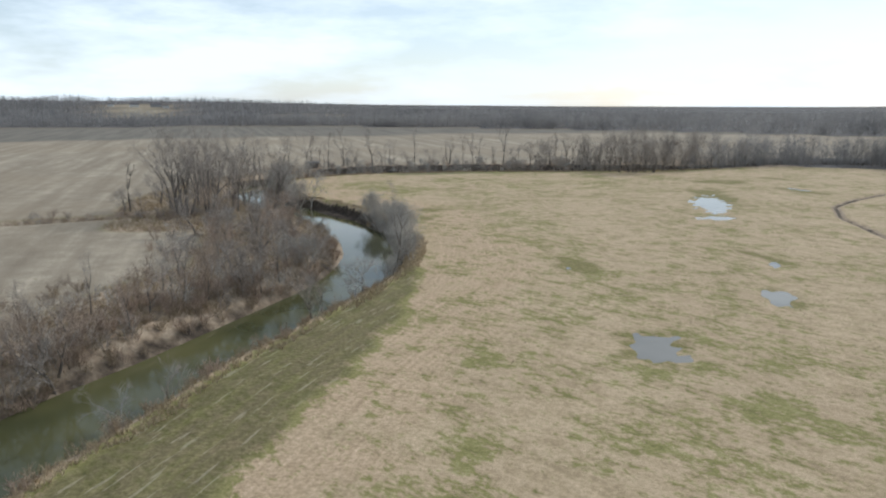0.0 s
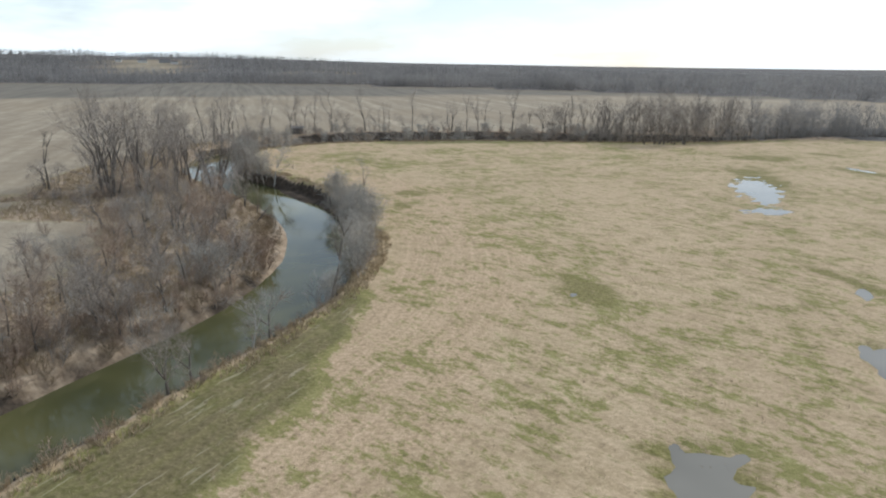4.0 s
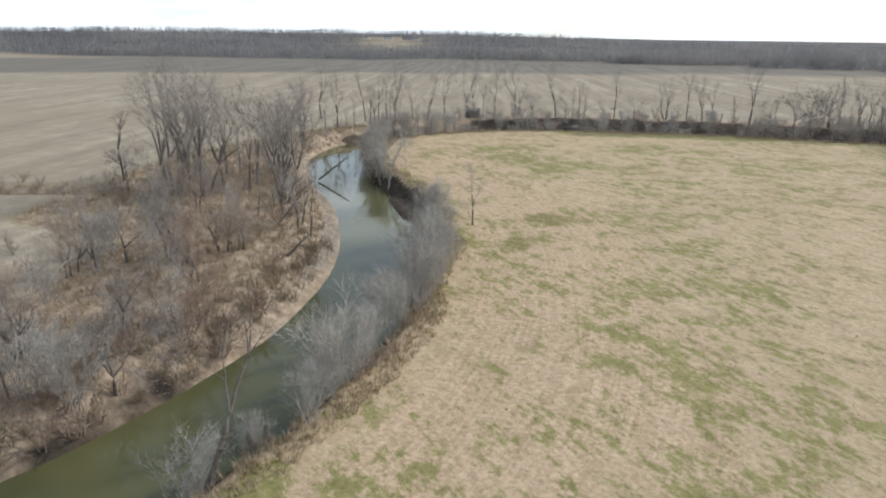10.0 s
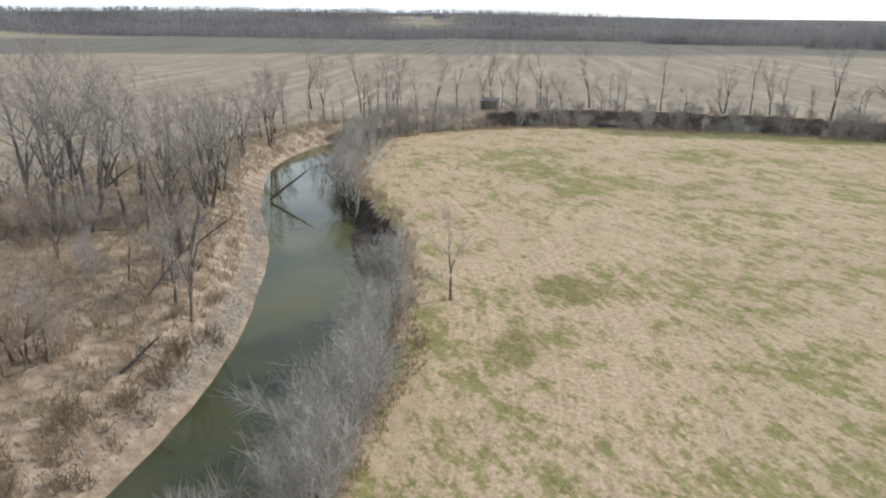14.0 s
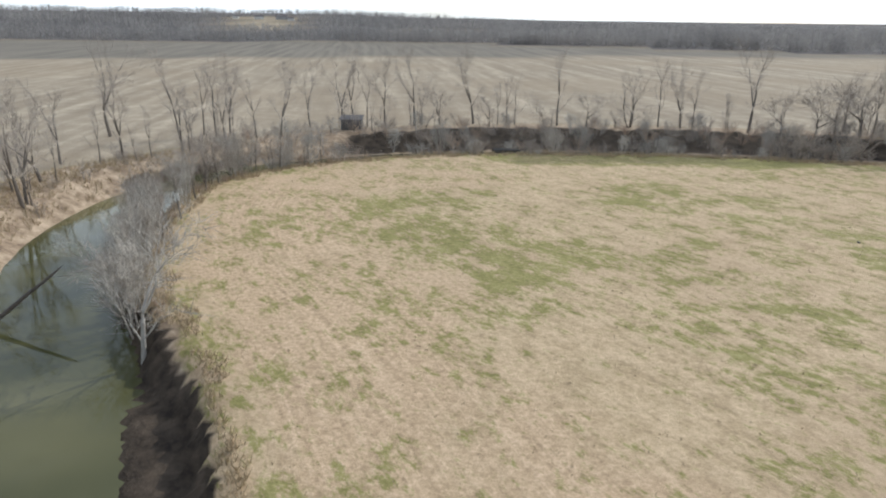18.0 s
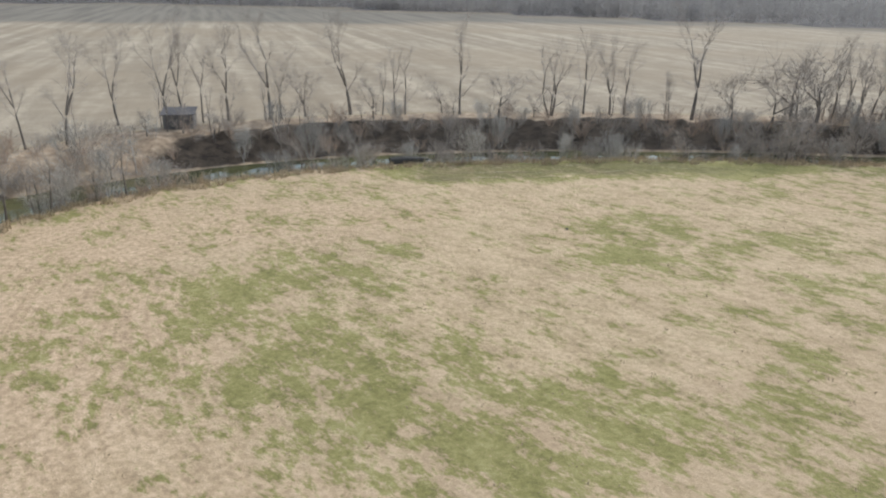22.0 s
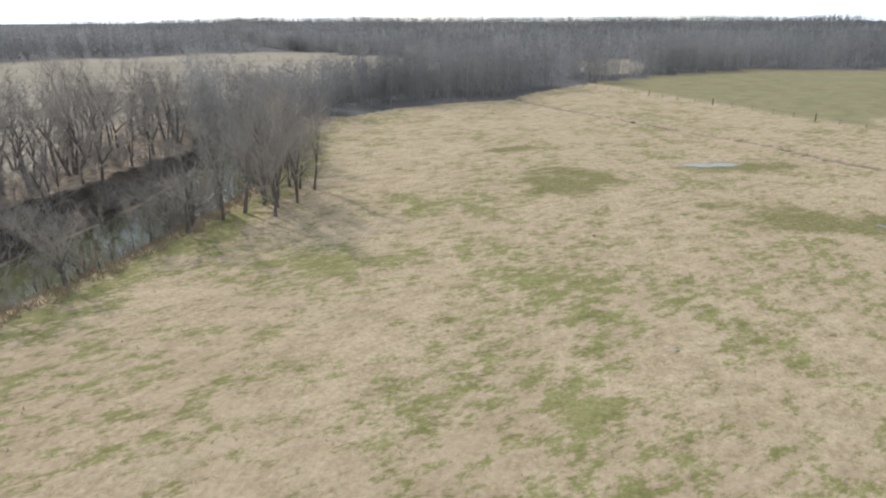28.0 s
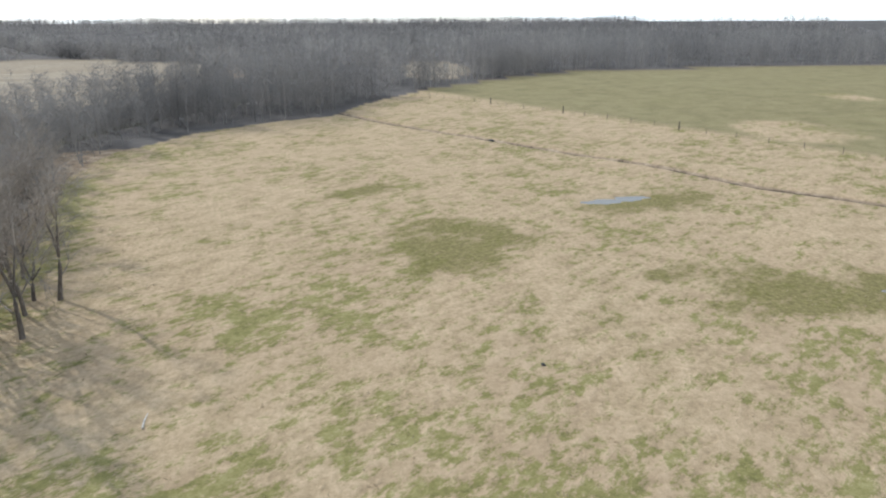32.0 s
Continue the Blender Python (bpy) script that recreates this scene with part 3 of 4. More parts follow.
def ribbon(name, line, half, drop, mat):
    v, f = [], []
    for k, p in enumerate(line[:, :2]):
        t = line[min(k + 1, len(line) - 1), :2] - line[max(k - 1, 0), :2]
        t = t / np.hypot(*t)
        n = np.array([t[1], -t[0]])
        zc = float(base_z(p[0], p[1])) - drop
        for h in (-half, 0, half):
            q = p + n * h
            v.append((q[0], q[1], zc))
        if k:
            a = 3 * (k - 1)
            f += [(a, a + 1, a + 4, a + 3), (a + 1, a + 2, a + 5, a + 4)]
    return new(name, mesh_of(name, v, f, mat))


tagged(ribbon("water", LINE, 8.5, 2.5, RIVER), "greenish brown slow river reflecting the sky", "river", kind="structure")
tagged(ribbon("water", DW, 2.6, 1.55, RIVER), "narrow ditch with standing water", "ditch water", kind="structure")


def pool(cx, cy, a, b, t):
    v = [(a * 1.3 * math.cos(k / 36 * 6.2832), b * 1.3 * math.sin(k / 36 * 6.2832), 0) for k in range(36)]
    ob = new("puddle", mesh_of("puddle", v, [tuple(range(36))], POOL))
    zz = float(base_z(cx, cy)) - 0.16
    ob.matrix_basis = pose(cx, cy, zz, 0, 0, -math.degrees(t))
    return tagged(ob, "shallow rain puddle in the pasture reflecting the sky", "puddle", "puddles in the pasture")


for args in POOLS:
    pool(*args)

# ---- trees ----


class Wood:
    """Collects tapered limbs into one mesh."""

    def __init__(self):
        self.v, self.f = [], []

    def limb(self, pts, radii, sides):
        base = len(self.v)
        n = len(pts)
        for k, (p, r) in enumerate(zip(pts, radii)):
            t = (pts[min(k + 1, n - 1)] - pts[max(k - 1, 0)]).normalized()
            u = t.orthogonal().normalized()
            w = t.cross(u)
            if k == n - 1:
                self.v.append(tuple(p))
            else:
                for j in range(sides):
                    a = 6.2832 * j / sides
                    self.v.append(tuple(p + (u * math.cos(a) + w * math.sin(a)) * r))
        for k in range(n - 2):
            for j in range(sides):
                a, b = base + k * sides + j, base + k * sides + (j + 1) % sides
                self.f.append((a, b, b + sides, a + sides))
        tip = base + (n - 1) * sides
        for j in range(sides):
            a, b = base + (n - 2) * sides + j, base + (n - 2) * sides + (j + 1) % sides
            self.f.append((a, b, tip))


    def sliver(self, p, q, r, rng):
        """A fine twig: one thin tapering blade."""
        t = (q - p).normalized()
        u = t.orthogonal().normalized()
        u.rotate(Matrix.Rotation(rng.uniform(0, 6.2832), 3, t))
        b = len(self.v)
        self.v.extend((tuple(p + u * r), tuple(p - u * r), tuple(q)))
        self.f.append((b, b + 1, b + 2))


def bend(rng, p, d, length, n, wob, up):
    pts = [p.copy()]
    d = d.normalized()
    for _ in range(n):
        d = (d + Vector((rng.uniform(-wob, wob), rng.uniform(-wob, wob), rng.uniform(-wob, wob) + up))).normalized()
        pts.append(pts[-1] + d * (length / n))
    return pts


def at_path(pts, u):
    k = min(int(u * (len(pts) - 1)), len(pts) - 2)
    f = u * (len(pts) - 1) - k
    return pts[k].lerp(pts[k + 1], f), (pts[k + 1] - pts[k]).normalized()


def off(rng, d, lo, hi):
    a = radians(rng.uniform(lo, hi))
    side = d.orthogonal().normalized()
    side.rotate(Matrix.Rotation(rng.uniform(0, 6.2832), 3, d))
    return (d * math.cos(a) + side * math.sin(a)).normalized()


def grow(rng, wood, pts, length, radius, level, plan):
    """Children along a limb. plan: rows of count, length share, first place, angles, up, sides, segments."""
    if level >= len(plan):
        return
    count, share, first, lo, hi, up, sides, segs = plan[level]
    n = max(1, round(count * rng.uniform(0.75, 1.25)))
    for k in range(n):
        u = first + (1 - first) * (k + rng.uniform(0.1, 0.9)) / n
        p, d = at_path(pts, min(u, 0.985))
        ln = length * share * rng.uniform(0.6, 1.2) * (1.15 - 0.6 * u)
        r = max(radius * (1 - 0.8 * u) * 0.6, 0.016 if segs else 0.012)
        if segs == 0:
            wood.sliver(p, p + off(rng, d, lo, hi) * ln, r, rng)
            continue
        kid = bend(rng, p, off(rng, d, lo, hi), ln, segs, 0.22, up)
        m = len(kid) - 1
        wood.limb(kid, [r * (1 - 0.75 * j / m) for j in range(m + 1)], sides)
        grow(rng, wood, kid, ln, r, level + 1, plan)


def fork(rng, trunk, crown, p, d, length, r, level, kind):
    """A limb that ends in two or three smaller ones, with side shoots and, at the last, fine twigs."""
    depth, ratio, lo, hi, up, shoots, wob = kind
    n = (5, 4, 3, 2, 1, 1, 1, 1)[level]
    pts = bend(rng, p, d, length, n, wob if level else 0.07, up if level else 0.03)
    taper = 0.62 if level < depth else 0.2
    radii = [r * (1.3 if level == 0 and j == 0 else 1 - (1 - taper) * j / n) for j in range(n + 1)]
    (trunk if level < 2 else crown).limb(pts, radii, (7, 5, 4, 3, 3, 3, 3, 3)[level])
    end = (pts[-1] - pts[-2]).normalized()
    if level >= 1:
        for _ in range(min(11, 3 + int(length * 3.0)) - (1 if level == depth else 0)):
            q, e = at_path(pts, rng.uniform(0.12, 0.99))
            crown.sliver(q, q + off(rng, e, 15, 60) * rng.uniform(0.6, 1.8), rng.uniform(0.008, 0.015), rng)
    if level == depth:
        return
    for k in range(2 if rng.random() < 0.75 else 3):
        way = off(rng, end, lo * (0.4 if k == 0 else 1), hi * (0.5 if k == 0 else 1))
        fork(rng, trunk, crown, pts[-1], way, length * ratio * rng.uniform(0.75, 1.15), r * (0.60 if k == 0 else 0.46), level + 1, kind)
    for _ in range(shoots if level < 3 else 0):
        u = rng.uniform(0.35, 0.92)
        q, e = at_path(pts, u)
        fork(rng, trunk, crown, q, off(rng, e, lo + 12, hi + 18), length * ratio * rng.uniform(0.45, 0.8), r * 0.34, min(level + 2, depth), kind)


def tree_thing(name, seed, height, stems, girth, kind, mats):
    rng = random.Random(seed)
    root = new(name)
    trunk, crown = Wood(), Wood()
    for k in range(stems):
        a = 6.2832 * k / stems + rng.uniform(-0.5, 0.5)
        tilt = rng.uniform(0.14, 0.42) if stems > 1 else 0.10 * rng.random()
        p = Vector((math.cos(a) * 0.25 * (stems > 1), math.sin(a) * 0.25 * (stems > 1), -0.5))
        fork(rng, trunk, crown, p, Vector((math.cos(a) * tilt, math.sin(a) * tilt, 1)), height * kind[0] * rng.uniform(0.8, 1.0), girth * rng.uniform(0.75, 1.0), 0, kind[1])
    top = max(v[2] for v in crown.v)
    f = height / top
    for nm, w, mt in (("trunk", trunk, mats[0]), ("crown", crown, mats[1])):
        piece = new(nm, mesh_of(nm, [(x * f, y * f, z * f) for x, y, z in w.v], w.f, mt))
        piece.parent = root
    return root


# share of the height below the first fork, then: forks in a row, length ratio, angles, up, shoots, wobble
TALL = (0.32, (5, 0.74, 15, 38, 0.07, 1, 0.12))
FORK = (0.32, (4, 0.74, 16, 44, 0.06, 2, 0.16))
SLIM = (0.44, (4, 0.64, 14, 36, 0.09, 2, 0.11))
BUSHY = (0.30, (4, 0.72, 10, 30, 0.08, 1, 0.12))
ROUND = (0.22, (5, 0.78, 20, 46, 0.05, 1, 0.16))
SPREAD = (0.34, (5, 0.68, 26, 56, 0.04, 2, 0.16))
DEAD = (0.52, (3, 0.60, 20, 50, 0.06, 1, 0.16))


def shrub_mesh(name, seed, height, stems, mat, spread=0.5):
    rng = random.Random(seed)
    w = Wood()
    for k in range(stems):
        a = rng.uniform(0, 6.2832)
        t = rng.uniform(0.1, spread)
        h = height * rng.uniform(0.55, 1.0)
        pts = bend(rng, Vector((math.cos(a) * 0.25, math.sin(a) * 0.25, -0.2)), Vector((math.cos(a) * t, math.sin(a) * t, 1)), h, 4, 0.16, 0.03)
        w.limb(pts, [0.028 * (1 - 0.7 * j / 4) for j in range(5)], 3)
        grow(rng, w, pts, h, 0.025, 0, [(6, 0.6, 0.1, 18, 48, 0.05, 3, 1), (9, 0.55, 0.1, 15, 45, 0.0, 3, 0)])
    return mesh_of(name, w.v, w.f, mat)


MASTERS = {}
for key, (name, n, h, stems, girth, plan, mats) in {
        "tall": ("tree", 5, 16.0, 1, 0.31, TALL, (BARK, TWIG)), "forked": ("tree", 4, 17.0, 3, 0.25, FORK, (BARK, TWIG)),
        "slim": ("tree", 4, 13.0, 1, 0.19, SLIM, (BARK, TWIG)), "bushy": ("small_tree", 4, 8.0, 5, 0.065, BUSHY, (TWIG_PALE, TWIG_PALE)),
        "mid": ("small_tree", 5, 9.0, 1, 0.17, ROUND, (BARK, TWIG)), "pale": ("sycamore_tree", 3, 11.0, 1, 0.15, SPREAD, (BARK_PALE, TWIG_PALE)),
        "rust": ("willow_tree", 3, 8.0, 2, 0.12, ROUND, (BARK, TWIG_RED)),
        "dead": ("dead_tree", 3, 11.0, 1, 0.22, DEAD, (BARK, BARK))}.items():
    MASTERS[key] = [(name, 100 * len(MASTERS) + k, h, stems, girth, plan, mats) for k in range(n)]
LABELS = {"tall": "tall bare deciduous tree with grey bark by the river", "forked": "tall bare tree forking into several grey trunks",
          "slim": "slender bare tree with a narrow twiggy crown", "bushy": "pale grey bare bushy tree on the river bank",
          "mid": "small bare tree with a dense brown-grey crown", "pale": "white-barked bare sycamore leaning over the water", "rust": "low bare willow with a hazy russet crown", "dead": "dead broken tree with a few stub branches"}
SHRUBS = [shrub_mesh("shrub", 900 + k, 2.6, 7, m) for k, m in enumerate((TWIG, TWIG_RED, TWIG_PALE, TWIG_RED))]
BRUSH = [shrub_mesh("brush", 950 + k, 1.3, 7, m, 0.9) for k, m in enumerate((TWIG_RED, TWIG_TAN, TWIG_TAN, TWIG_RED))]
built = {}


def ground_z(x, y):
    return float(read("z", x, y))


def plant(kind, x, y, size=None, turn=None, lean=(0, 0), rng=random, z=None):
    """One tree of that kind; size: its height in metres."""
    k = rng.randrange(len(MASTERS[kind]))
    name, seed, h, stems, girth, plan, mats = MASTERS[kind][k]
    s = (size or h * rng.uniform(0.8, 1.1)) / h
    m = pose(x, y, ground_z(x, y) if z is None else z, lean[0], lean[1], rng.uniform(0, 360) if turn is None else turn) @ Matrix.Diagonal((s, s, s, 1))
    if (kind, k) not in built:
        ob = tree_thing(name, seed, h, stems, girth, plan, mats)
        tagged(ob, LABELS[kind], "tree", "bare trees along the river")
        built[kind, k] = ob
        ob.matrix_basis = m
        return ob
    src = built[kind, k]
    made = new(name)
    for c in src.children:
        o = c.copy()
        scene.collection.objects.link(o)
        o.parent = made
    for key in src.keys():
        made[key] = src[key]
    made.matrix_basis = m
    return made


def bush(meshes, name, x, y, s, rng, label, category, group):
    me = meshes[rng.randrange(len(meshes))]
    ob = new(name, me)
    ob.matrix_basis = pose(x, y, ground_z(x, y), 0, 0, rng.uniform(0, 360)) @ Matrix.Diagonal((s, s, s * rng.uniform(0.8, 1.15), 1))
    return tagged(ob, label, category, group)


R = random.Random(42)
# trees that stand out one by one: kind, x, y, height
for kind, x, y, h in [
        ("pale", -10.5, 103.5, 6.5), ("pale", -12.7, 88, 5.8), ("mid", -17, 79.5, 7), ("mid", -16, 82, 6.5), ("mid", -12, 91, 6), ("pale", -29, 55, 5.5),
        ("mid", -27, 60, 5.5), ("tall", -13.3, 160.6, 8), ("bushy", -19.0, 161.8, 4.2), ("bushy", -9.6, 103, 5), ("bushy", -6.2, 110.4, 5), ("tall", 65.5, 259.4, 13), ("tall", 71.8, 259.6, 13), ("mid", 69, 260.8, 9), ("tall", 79, 260.5, 13), ("forked", -53, 174.6, 15), ("forked", -58.5, 183, 14), ("tall", -75.2, 214.7, 16), ("tall", -39.6, 133.4, 10), ("pale", -38.3, 185.8, 13), ("pale", -44.5, 193, 7.5), ("bushy", -41.5, 189.5, 8), ("bushy", -47, 199.5, 7),
        ("bushy", -43, 191.5, 6), ("slim", -51.5, 209, 8), ("bushy", -55.5, 219, 6.5), ("bushy", -49, 202, 6), ("slim", -56, 222, 9), ("bushy", -58.5, 236, 7),
        ("slim", -57, 240, 9), ("bushy", -54.5, 246, 6), ("pale", -46, 197, 7), ("slim", -53, 214, 8), ("slim", -50, 206, 6), ("slim", -57, 226, 8.5),
        ("slim", -58, 231, 9), ("tall", -76, 216, 15), ("tall", -83, 244, 15), ("forked", -57, 179, 14), ("slim", -67, 181, 10), ("forked", -42, 159.5, 16),
        ("dead", -40, 156, 12), ("tall", -34.5, 152.5, 9), ("mid", -43, 127, 7), ("mid", -43, 131, 7.5), ("tall", -46, 138, 9), ("mid", -24, 118, 6.5),
        ("mid", -22.5, 110, 6.5), ("bushy", -23, 107, 7), ("tall", -39, 134, 9), ("dead", -31, 149, 7.5), ("forked", -58, 161, 20), ("forked", -63, 160, 20),
        ("forked", -66, 163, 21), ("tall", -69, 170, 21), ("forked", -71, 173, 20), ("tall", -60, 168, 18), ("tall", -66, 176, 17), ("tall", -55, 170, 16),
        ("tall", -77, 178, 16), ("dead", -79, 165, 12), ("slim", -52, 164, 14), ("tall", -48, 168, 13), ("forked", -67, 193, 14), ("tall", -72, 203, 13),
        ("slim", -78, 190, 12), ("tall", -72, 258, 13), ("slim", -69, 264, 13), ("tall", -66, 268, 14), ("slim", -76, 250, 12), ("tall", -90, 238, 13),
        ("mid", -58, 262, 5), ("bushy", -50, 258, 5.5), ("pale", -53, 252, 6), ("bushy", -38, 265, 5), ("pale", -30, 265, 4.5), ("bushy", -22, 271, 5),
        ("mid", 5, 271, 4.5), ("mid", 42, 267, 6), ("tall", 63, 264.5, 13), ("tall", 66, 263.5, 13), ("tall", 59.5, 266, 11), ("mid", 57, 265, 8),
        ("mid", 70, 263, 10), ("tall", 67, 267, 14), ("tall", 71, 262.3, 13), ("tall", 76, 265, 14), ("tall", 76, 261.6, 12), ("mid", 73, 262.8, 9),
        ("tall", 80, 264.5, 13), ("mid", 84, 266, 9), ("mid", 79, 262.5, 8), ("tall", 72, 264, 15.5), ("tall", 75, 266, 16), ("tall", 81, 268, 16),
        ("mid", 55, 268, 8), ("tall", 68, 268, 12)]:
    plant(kind, x, y, h * 1.1, rng=R)
# the row on the far bank, and trees down in the channel before it
for kind, x, y, h in [
        ("tall", -100.5, 263.6, 19), ("slim", -83.9, 262, 18), ("slim", -83.8, 270, 15.5), ("slim", -80, 268, 14.5), ("tall", -77.7, 269.6, 15.5), ("tall", -66.8, 284, 13.5),
        ("tall", -59.5, 284.2, 15.5), ("slim", -57.4, 286, 14), ("slim", -54.3, 285.3, 13.5), ("tall", -51, 287.3, 14.5), ("tall", -44.8, 288.7, 16.5), ("slim", -43.4, 289.7, 11),
        ("mid", -40, 291.8, 9), ("tall", -33, 294.5, 16.5), ("slim", -27.7, 294.4, 9.5), ("slim", -25.6, 295, 11), ("slim", -24, 295.2, 10.5), ("slim", -14.9, 295.9, 16.5),
        ("mid", -8.6, 292, 8), ("forked", 0.3, 295.9, 12), ("slim", 6.3, 298, 14), ("tall", 10.7, 298, 13.5), ("tall", 13.3, 298.7, 12), ("tall", 23.6, 294.8, 18.5),
        ("mid", 35, 290.5, 10), ("mid", 29, 292, 9), ("mid", 39, 293, 11), ("mid", 44, 294, 10), ("tall", 51, 295, 12.5), ("tall", 56.6, 295, 13),
        ("tall", 66, 297, 15.5), ("slim", 74, 300.7, 16), ("tall", 82.7, 304, 16), ("slim", 85.5, 303.5, 16), ("tall", 100, 308, 16)]:
    plant(kind, x, y, h * 1.1, rng=R)
for kind, x, y, h in [
        ("pale", -55.1, 246.3, 8), ("pale", -56, 264.5, 7), ("pale", -44.5, 271.5, 5.5), ("bushy", -36, 275, 7), ("pale", -30, 276.5, 6), ("bushy", -9, 282.6, 6),
        ("mid", -18.5, 267.2, 6), ("mid", -15.6, 267.8, 5.5), ("mid", -9, 268.6, 6), ("mid", 15, 269.6, 6), ("mid", 20, 270.4, 8.5), ("mid", 33, 270.4, 9),
        ("mid", 27, 270.5, 7), ("bushy", -62, 261, 7), ("pale", -61.5, 240.5, 8)]:
    plant(kind, x, y, h, rng=R)
plant("dead", -8.6, 103.4, 11.5, 60, (-4, 19), R)
# woods by the river, strip by strip: how many, x and y reach, kinds, heights, and the reach across the river
for count, x0, x1, y0, y1, kinds, h0, h1, d0, d1 in [
        (64, -95, -22, 20, 112, ("mid", "mid", "slim", "rust"), 5, 10, -24, -6),
        (52, -64, -42, 190, 250, ("bushy", "mid", "slim", "slim"), 4.5, 9, 6.3, 9.6),
        (24, -80, -18, 112, 165, ("mid", "rust", "bushy", "mid", "rust"), 5, 9.5, -32, -9),
        (6, -62, -28, 130, 166, ("mid", "slim", "tall"), 6, 10, -34, -12),
        (9, -95, -45, 160, 215, ("mid", "tall", "mid"), 5, 10, -42, -11),
        (14, -100, -60, 205, 262, ("slim", "mid", "tall"), 6, 13, -22, -9),
        (26, -70, 60, 255, 302, ("slim", "mid", "slim"), 4, 9, -23, -17),
        (40, -60, 60, 255, 300, ("mid", "mid", "bushy"), 3, 6, -17, -7.5),
        (56, 42, 135, 262, 322, ("tall", "slim", "forked", "mid"), 8, 16, -30, -9),
        (24, 74, 125, 255, 305, ("tall", "mid", "mid", "tall"), 8, 14, 6.2, 11.5),
        (4, -30, 0, 107, 116, ("bushy",), 3, 4.5, 6.6, 9),
        (27, -20, -4, 116, 159, ("bushy",), 5, 8.5, 6.2, 9.2),
        (26, 24, 76, 255, 285, ("mid", "mid", "slim"), 4.5, 8.5, 6.3, 9.4),
        (26, -70, 45, 252, 275, ("mid", "mid", "bushy"), 3, 6, 6.2, 9.0)]:
    n = tries = 0
    while n < count and tries < 4000:
        tries += 1
        x, y = R.uniform(x0, x1), R.uniform(y0, y1)
        d = float(read("d", x, y))
        if d0 < d < d1:
            plant(R.choice(kinds), x, y, R.uniform(h0, h1), rng=R)
            n += 1
# shrubs and dead brush on the banks: singly where the camera passes near, as thickets elsewhere


def thicket(name, meshes, spots, label, category):
    """Many shrubs in one mesh; spots: x, y, size, turn."""
    src = []
    for me in meshes:
        co = np.empty(len(me.vertices) * 3)
        me.vertices.foreach_get("co", co)
        src.append((co.reshape(-1, 3), [tuple(p.vertices) for p in me.polygons]))
    V, F, base = [], [], 0
    for k, (x, y, s, a) in enumerate(spots):
        co, fs = src[k % len(src)]
        c, n = math.cos(a) * s, math.sin(a) * s
        V.append(np.stack([co[:, 0] * c - co[:, 1] * n + x, co[:, 0] * n + co[:, 1] * c + y, co[:, 2] * s + ground_z(x, y)], -1))
        F += [tuple(i + base for i in f) for f in fs]
        base += len(co)
    me = bpy.data.meshes.new(name)
    me.from_pydata(np.vstack(V), [], F)
    me.update()
    me.materials.append(meshes[0].materials[0])
    tagged(new(name, me), label, category, kind="stuff")


for count, x0, x1, y0, y1, s0, s1, d0, d1, meshes, name in [
        (80, -80, -10, 30, 120, 0.8, 1.8, -22, -4.8, SHRUBS, "shrub"), (55, -80, -10, 25, 112, 0.7, 1.4, -9.5, -6.05, SHRUBS + BRUSH, "shrub"),
        (36, -75, -15, 110, 185, 0.6, 1.5, -40, -9, SHRUBS[1:], "shrub"), (60, -60, 70, 240, 275, 0.5, 1.25, 6.2, 9.3, SHRUBS[:2], "shrub"),
        (45, -110, -50, 145, 178, 0.6, 1.2, -60, -10, SHRUBS[:2], "ditch"),
        (30, -95, -50, 185, 262, 0.6, 1.3, -18, -7, SHRUBS[:1], "thicket"), (80, -75, 60, 255, 302, 0.7, 1.5, -20, -7.5, SHRUBS[:1], "thicket"),
        (60, 40, 120, 255, 310, 0.8, 1.7, -20, 10, SHRUBS[:1], "thicket"), (60, -75, 60, 255, 300, 0.6, 1.4, -18, -6.3, SHRUBS[1:2], "thicket"), (110, -70, -15, 70, 185, 0.6, 1.5, -36, -7, BRUSH[3:], "thicket"), (130, -80, -12, 20, 128, 1.1, 2.3, -13, -5.2, BRUSH[:1], "thicket"), (190, -70, -12, 20, 150, 0.7, 1.4, -9, -4.7, BRUSH[2:3], "thicket"),
        (70, -70, -15, 70, 185, 0.6, 1.3, -30, -6.2, BRUSH[1:2], "thicket"),
        (110, -45, 0, 30, 165, 0.5, 1.3, 6.6, 9.8, BRUSH, "brush"), (70, -70, -5, 160, 250, 0.5, 1.1, 7.6, 10.2, BRUSH, "brush"),
        (70, -70, 60, 250, 275, 0.5, 1.1, 7.0, 10, BRUSH, "brush")]:
    tries, spots = 0, []
    while len(spots) < count and tries < 8000:
        tries += 1
        x, y = R.uniform(x0, x1), R.uniform(y0, y1)
        d = float(read("d", x, y))
        if not d0 < d < d1 or (-4.9 if 66 < y < 192 else -6) < d < 6 or (d > 0 and 158 < y < 188) or (d > 0 and math.hypot(x + 22, y - 264) < 4):
            continue
        if name == "ditch" and abs(abs(float(to_line(np.array([x]), np.array([y]), DW)[1][0])) - 3.4) > 1.6:
            continue
        spots.append((x, y, R.uniform(s0, s1), R.uniform(0, 6.2832)))
        if name == "brush":
            bush(meshes, name, x, y, spots[-1][2], R, "low dead brown brush and tall grass", "brush", "brush on the river banks")
        elif name != "thicket":
            bush(meshes, "shrub", x, y, spots[-1][2], R, "leafless tangled shrub on the river bank", "shrub", "shrubs on the river banks")
    if name == "thicket":
        thicket("undergrowth", meshes, spots, "tangled bare undergrowth beneath the trees", "undergrowth")

# ---- far woods ----


